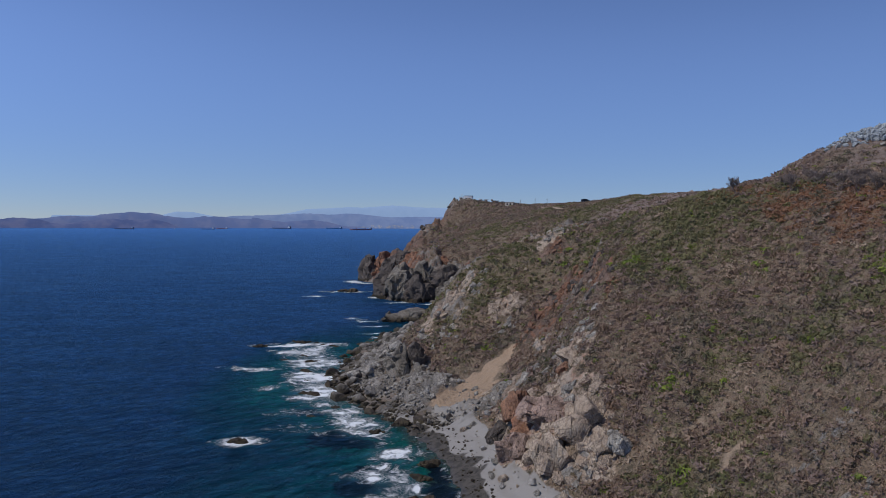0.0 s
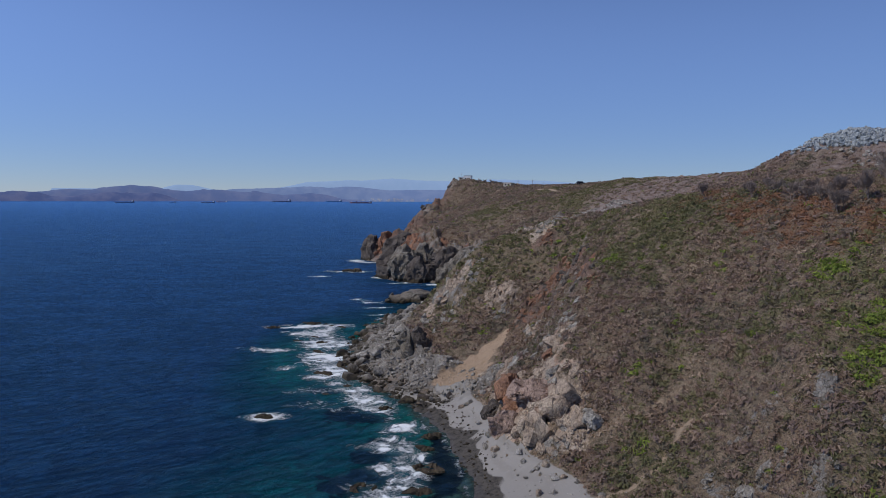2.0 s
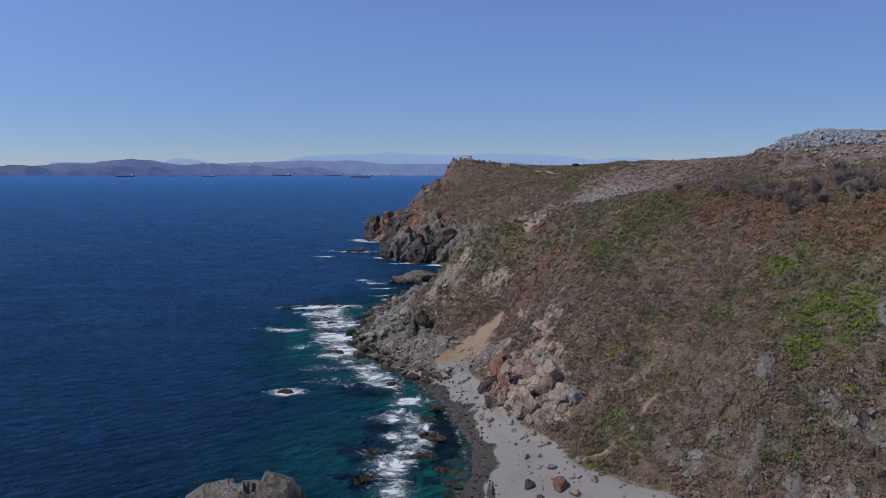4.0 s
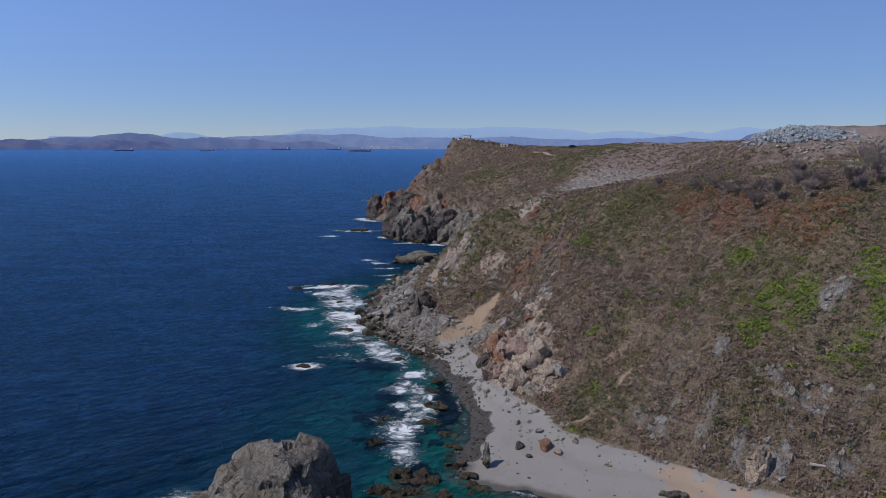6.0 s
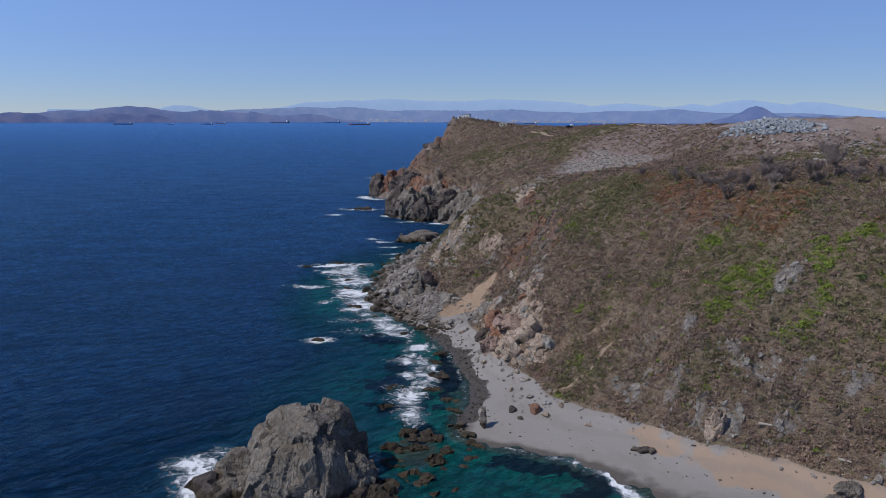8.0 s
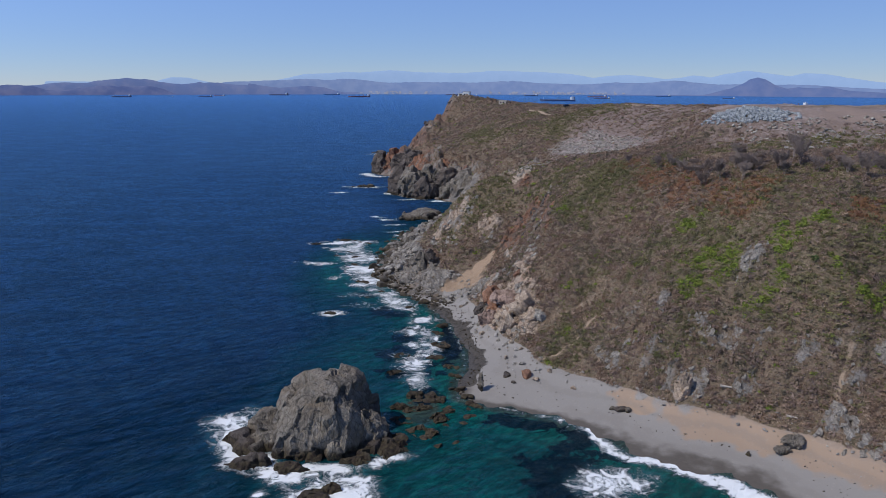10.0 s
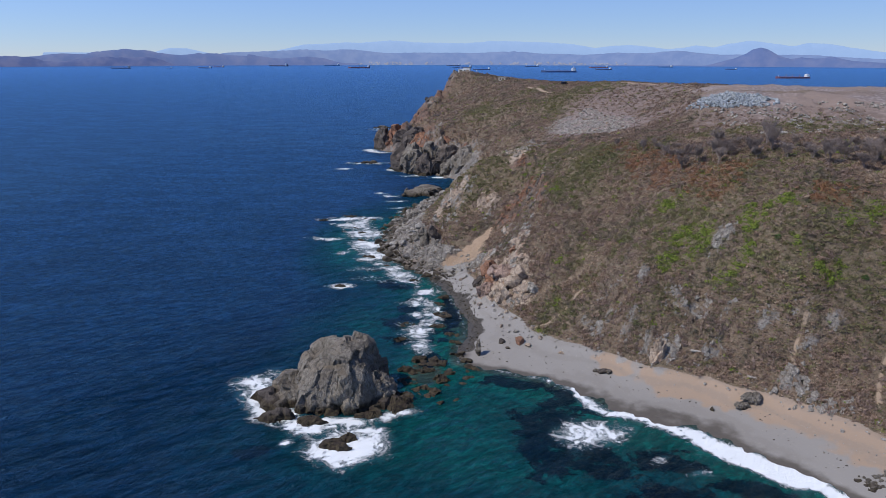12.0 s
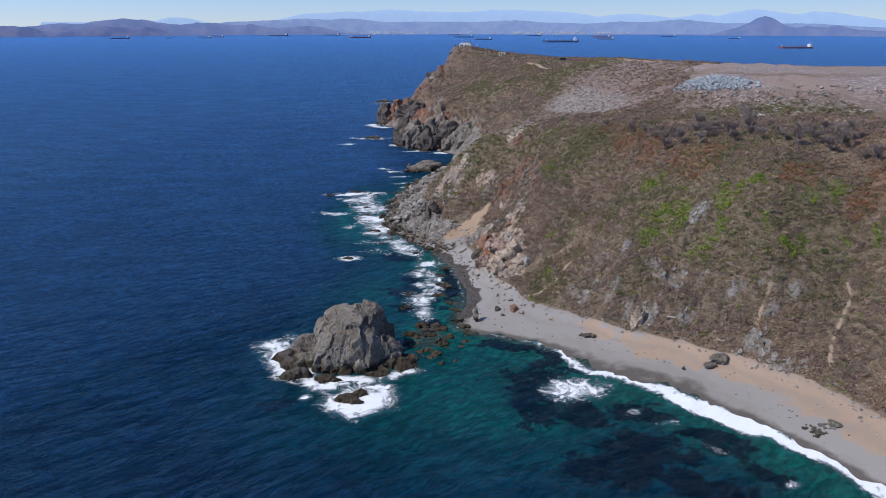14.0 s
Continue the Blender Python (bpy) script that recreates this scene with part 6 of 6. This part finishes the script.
car = tagged(new("car"), "dark estate car parked on the plateau road", "car")
car.matrix_world = pose(72.5, 343, ground_at(72.5, 343) + 0.02, 0, 0, 25)
CAR_PAINT = plain("black_car_paint", (0.02, 0.022, 0.03), 0.3, 0.2, 2.0, 0.8)
RUBBER = plain("tyre_rubber", (0.025, 0.025, 0.025), 0.9, 0, 6.0, 0.7)
_bm = bmesh.new()
_prof = [(-2.1, 0.4), (2.1, 0.4), (2.15, 0.85), (1.1, 1.0), (0.5, 1.5), (-1.7, 1.52), (-2.1, 1.0)]
_side = [[_bm.verts.new((x, s * (0.85 if z < 1.05 else 0.68), z)) for x, z in _prof] for s in (-1, 1)]
_bm.faces.new(_side[0])
_bm.faces.new(_side[1][::-1])
for _i in range(len(_prof)):
    _k = (_i + 1) % len(_prof)
    _bm.faces.new((_side[0][_i], _side[1][_i], _side[1][_k], _side[0][_k]))
bmesh.ops.recalc_face_normals(_bm, faces=_bm.faces)
bmesh.ops.bevel(_bm, geom=_bm.edges, offset=0.06, segments=2, affect="EDGES")
part("body", _bm, CAR_PAINT, car)
for _x in (-1.3, 1.3):
    for _y in (-0.8, 0.8):
        wheel = part("wheel", rod((_x, _y - 0.1, 0.33), (_x, _y + 0.1, 0.33), 0.33, sides=14), RUBBER, car)
part("windscreen", box(0.55, 1.0, -0.6, 0.6, 1.1, 1.4), DARK_GLASS, car)

for _x, _y, _l, _t in ((44.8, 36.4, 3.2, -18), (40.5, 37.2, 1.6, 30), (51.5, 30.0, 1.5, -40)):
    log = tagged(new("driftwood_log"), "bleached driftwood log at the slope's foot", "log", "driftwood")
    log.matrix_world = pose(_x, _y, ground_at(_x, _y) + 0.12, 0, 4, _t)
    part("trunk", rod((-_l / 2, 0, 0), (_l / 2, 0, 0.1), 0.2, 0.12, 9), DRIFT, log)
    part("branch", rod((_l * 0.2, 0, 0.05), (_l * 0.4, 0.35, 0.4), 0.06, 0.03, 6), DRIFT, log)
# ---- ships at anchor in the roads ----
def ship_kind(name, hull_colour, deck_colour, cranes):
    """A cargo ship 100 m long with her house aft; the others are drawn larger or smaller."""
    ob = new(name)
    hazed_hull_paint, deck_paint = plain(name + "_hull", hull_colour, 0.6, 0, 0.05, 0.8), plain(name + "_deck", deck_colour, 0.7, 0, 0.1, 0.8)
    bm = bmesh.new()
    rings = []
    for x, w, low, top in [(-50, 5, 2.0, 8.5), (-48, 7.5, -1, 8), (-30, 8.5, -2, 7.2), (25, 8.5, -2, 7.2), (40, 6.0, -2, 8.2), (47, 2.6, -1.5, 9.2), (51, 0.4, 1.5, 10)]:
        rings.append([bm.verts.new(q) for q in ((x, -w, top), (x, -w * 0.85, low), (x, w * 0.85, low), (x, w, top))])
    for a, b in zip(rings[:-1], rings[1:]):
        for i in range(4):
            bm.faces.new((a[i], a[(i + 1) % 4], b[(i + 1) % 4], b[i]))
    bm.faces.new(rings[0][::-1])
    bm.faces.new(rings[-1])
    bmesh.ops.recalc_face_normals(bm, faces=bm.faces)
    part("hull", bm, hazed_hull_paint, ob)
    house = part("house", box(-46, -37, -7, 7, 7.5, 17.5, 0.2), WHITE_WALL, ob, "white deck house aft")
    part("bridge", box(-44, -38, -8.2, 8.2, 17.5, 20.5, 0.2), WHITE_WALL, house)
    part("funnel", box(-48.5, -45.5, -2, 2, 8, 20, 0.3), deck_paint, house)
    part("mast", rod((-41, 0, 20.5), (-41, 0, 26), 0.5, 0.3), WHITE_WALL, house)
    part("deck", box(-36, 38, -7.4, 7.4, 7.0, 8.2, 0.1), deck_paint, ob)
    part("foremast", rod((42, 0, 8), (42, 0, 17), 0.5, 0.3), WHITE_WALL, ob)
    for x in cranes:
        part("crane", rod((x, 0, 8), (x, 0, 19), 1.0, 0.8), deck_paint, ob)
    return ob


# hull colours lightened and blued to carry the haze of distance
SHIPS = [ship_kind("cargo_ship", (0.10, 0.13, 0.22), (0.20, 0.14, 0.15), ()), ship_kind("bulk_carrier", (0.26, 0.12, 0.14), (0.20, 0.12, 0.14), (-20, 0, 20)), ship_kind("tanker", (0.085, 0.12, 0.22), (0.15, 0.18, 0.25), (0,)),
         ship_kind("small_tanker", (0.06, 0.16, 0.33), (0.18, 0.17, 0.16), ())]
_words = ["dark blue cargo ship with white house, at anchor", "red bulk carrier with deck cranes, at anchor", "black tanker with white house, at anchor", "blue small tanker with white house, at anchor"]
# x, y, length in metres, kind, heading
FLEET = [(442, 2574, 137, 2, 179),
         (957, 1875, 99, 1, 180),
         (719, 3079, 78, 0, 177),
         (806, 3564, 101, 1, 168),
         (530, 4015, 85, 2, 189),
         (1322, 3198, 58, 0, 176),
         (1217, 3816, 87, 3, 178),
         (97, 4345, 92, 0, 185),
         (124, 3570, 104, 3, 179),
         (188, 3025, 81, 2, 184),
         (-1428, 3224, 91, 0, 191),
         (-1235, 3289, 36, 3, 170),
         (-1092, 3357, 71, 2, 175),
         (-1119, 3664, 63, 1, 173),
         (-892, 4029, 123, 0, 169),
         (-625, 4239, 106, 3, 172),
         (-374, 3422, 113, 1, 187),
         (-436, 4550, 21, 0, 189),
         (-743, 4550, 43, 2, 188)]
for _i, (_x, _y, _len, _kind, _turn) in enumerate(FLEET):
    _s = _len / 108
    if _kind >= 0 and not SHIPS[_kind].get("label"):
        ship = SHIPS[_kind]
        ship.matrix_world = pose(_x, _y, 0, 0, 0, _turn) @ Matrix.Diagonal((_s, _s, 0.62 * _s, 1))
        tagged(ship, _words[_kind], "ship", "ships at anchor")
    else:
        copy_thing(SHIPS[_kind], pose(_x, _y, 0, 0, 0, _turn)).scale = (_s, _s, 0.62 * _s)


# ---- the far shore ----
def ridge(name, x0, x1, y, depth, profile, rough, material, label, seed, columns=260, sag=0.0):
    """A range of hills on the far shore: profile gives the heights along it, as (x, height) pairs."""
    xs = np.linspace(x0, x1, columns)
    vs = np.linspace(0, 1, 9)
    x, v = np.meshgrid(xs, vs, indexing="ij")
    px, pz = zip(*profile)
    top = np.interp(x, px, pz)
    shape = np.sin(np.clip(v * 1.25, 0, 1) * np.pi / 2) ** 0.8 * np.where(v > 0.8, 1 - (v - 0.8) * 1.5, 1)
    n = layered(x / 190, v * 3, 5, seed) * 0.5 + 0.45 * layered(x / 55, v * 3, 4, seed + 3, True)
    z = top * shape * (1 + rough * n) + rough * 6 * n * (v > 0.1) - 1.5 * (v < 0.05)
    yy = y + depth * v - sag * (x / 2400.0) ** 2
    me = mesh_from(name, np.stack([x, yy, z], -1).reshape(-1, 3), grid_faces(len(xs), len(vs)), material, True)
    return tagged(new(name, me), label, "hills", kind="structure")


# haze painted in: each range further back is bluer, paler and glows more
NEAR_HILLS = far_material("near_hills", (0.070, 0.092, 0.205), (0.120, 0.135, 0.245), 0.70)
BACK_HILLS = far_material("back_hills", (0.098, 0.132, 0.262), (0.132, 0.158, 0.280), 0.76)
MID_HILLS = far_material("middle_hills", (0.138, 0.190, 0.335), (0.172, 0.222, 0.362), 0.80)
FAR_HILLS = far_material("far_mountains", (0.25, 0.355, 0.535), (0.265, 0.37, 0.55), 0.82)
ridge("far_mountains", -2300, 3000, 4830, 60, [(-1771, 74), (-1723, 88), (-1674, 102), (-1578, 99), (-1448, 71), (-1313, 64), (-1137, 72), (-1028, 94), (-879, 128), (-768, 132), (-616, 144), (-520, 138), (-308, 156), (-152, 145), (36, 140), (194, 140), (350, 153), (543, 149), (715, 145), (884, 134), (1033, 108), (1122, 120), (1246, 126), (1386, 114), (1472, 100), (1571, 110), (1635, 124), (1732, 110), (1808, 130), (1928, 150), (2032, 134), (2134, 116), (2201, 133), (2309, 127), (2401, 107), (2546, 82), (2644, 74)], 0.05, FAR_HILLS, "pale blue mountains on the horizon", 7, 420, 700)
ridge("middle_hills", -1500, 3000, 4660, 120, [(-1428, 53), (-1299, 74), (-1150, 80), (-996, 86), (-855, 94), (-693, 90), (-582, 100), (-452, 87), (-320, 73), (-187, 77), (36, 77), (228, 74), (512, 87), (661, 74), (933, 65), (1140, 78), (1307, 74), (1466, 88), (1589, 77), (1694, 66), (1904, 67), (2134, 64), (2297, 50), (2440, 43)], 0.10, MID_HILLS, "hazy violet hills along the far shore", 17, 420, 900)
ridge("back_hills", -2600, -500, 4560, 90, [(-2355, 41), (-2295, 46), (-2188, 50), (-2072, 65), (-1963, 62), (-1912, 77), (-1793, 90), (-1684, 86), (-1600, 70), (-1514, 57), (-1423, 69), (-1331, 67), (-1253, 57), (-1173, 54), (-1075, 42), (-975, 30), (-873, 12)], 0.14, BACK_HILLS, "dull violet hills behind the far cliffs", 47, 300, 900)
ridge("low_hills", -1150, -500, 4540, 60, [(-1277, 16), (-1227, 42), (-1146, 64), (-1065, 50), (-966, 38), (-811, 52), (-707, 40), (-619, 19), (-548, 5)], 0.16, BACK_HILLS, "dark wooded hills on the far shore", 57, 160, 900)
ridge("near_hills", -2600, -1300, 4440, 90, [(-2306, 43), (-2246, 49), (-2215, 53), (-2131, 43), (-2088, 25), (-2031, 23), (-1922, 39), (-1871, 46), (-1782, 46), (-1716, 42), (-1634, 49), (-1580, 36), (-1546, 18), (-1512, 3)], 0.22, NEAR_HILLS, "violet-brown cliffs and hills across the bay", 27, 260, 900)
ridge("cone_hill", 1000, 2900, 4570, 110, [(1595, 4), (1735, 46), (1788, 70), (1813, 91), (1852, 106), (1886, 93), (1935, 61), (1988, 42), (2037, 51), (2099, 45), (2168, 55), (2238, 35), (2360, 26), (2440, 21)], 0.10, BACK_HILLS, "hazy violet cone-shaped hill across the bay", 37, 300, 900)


def town(count, seed):
    """Pale specks of houses along the far shore."""
    rng = np.random.default_rng(seed)
    vs, fs = [], []
    for _ in range(count):
        x = rng.choice([rng.normal(-1250, 60), rng.normal(-300, 160), rng.normal(450, 220), rng.normal(900, 150)])
        y = 4650 - 900 * (x / 2400) ** 2
        w, h, z = rng.uniform(6, 16), rng.uniform(4, 9), rng.uniform(0, 16)
        i = len(vs)
        vs += [(x + a * w, y + 6 + b * 8, z + c * h) for a in (0, 1) for b in (0, 1) for c in (0, 1)]
        fs += [(i, i + 1, i + 5, i + 4), (i + 2, i + 6, i + 7, i + 3), (i + 1, i + 3, i + 7, i + 5), (i, i + 2, i + 3, i + 1), (i + 4, i + 5, i + 7, i + 6)]
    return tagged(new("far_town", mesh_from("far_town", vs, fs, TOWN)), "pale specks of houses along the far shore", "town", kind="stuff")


# the houses carry the same painted haze and glow as the hills
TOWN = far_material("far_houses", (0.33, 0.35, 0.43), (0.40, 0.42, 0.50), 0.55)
town(130, 3)
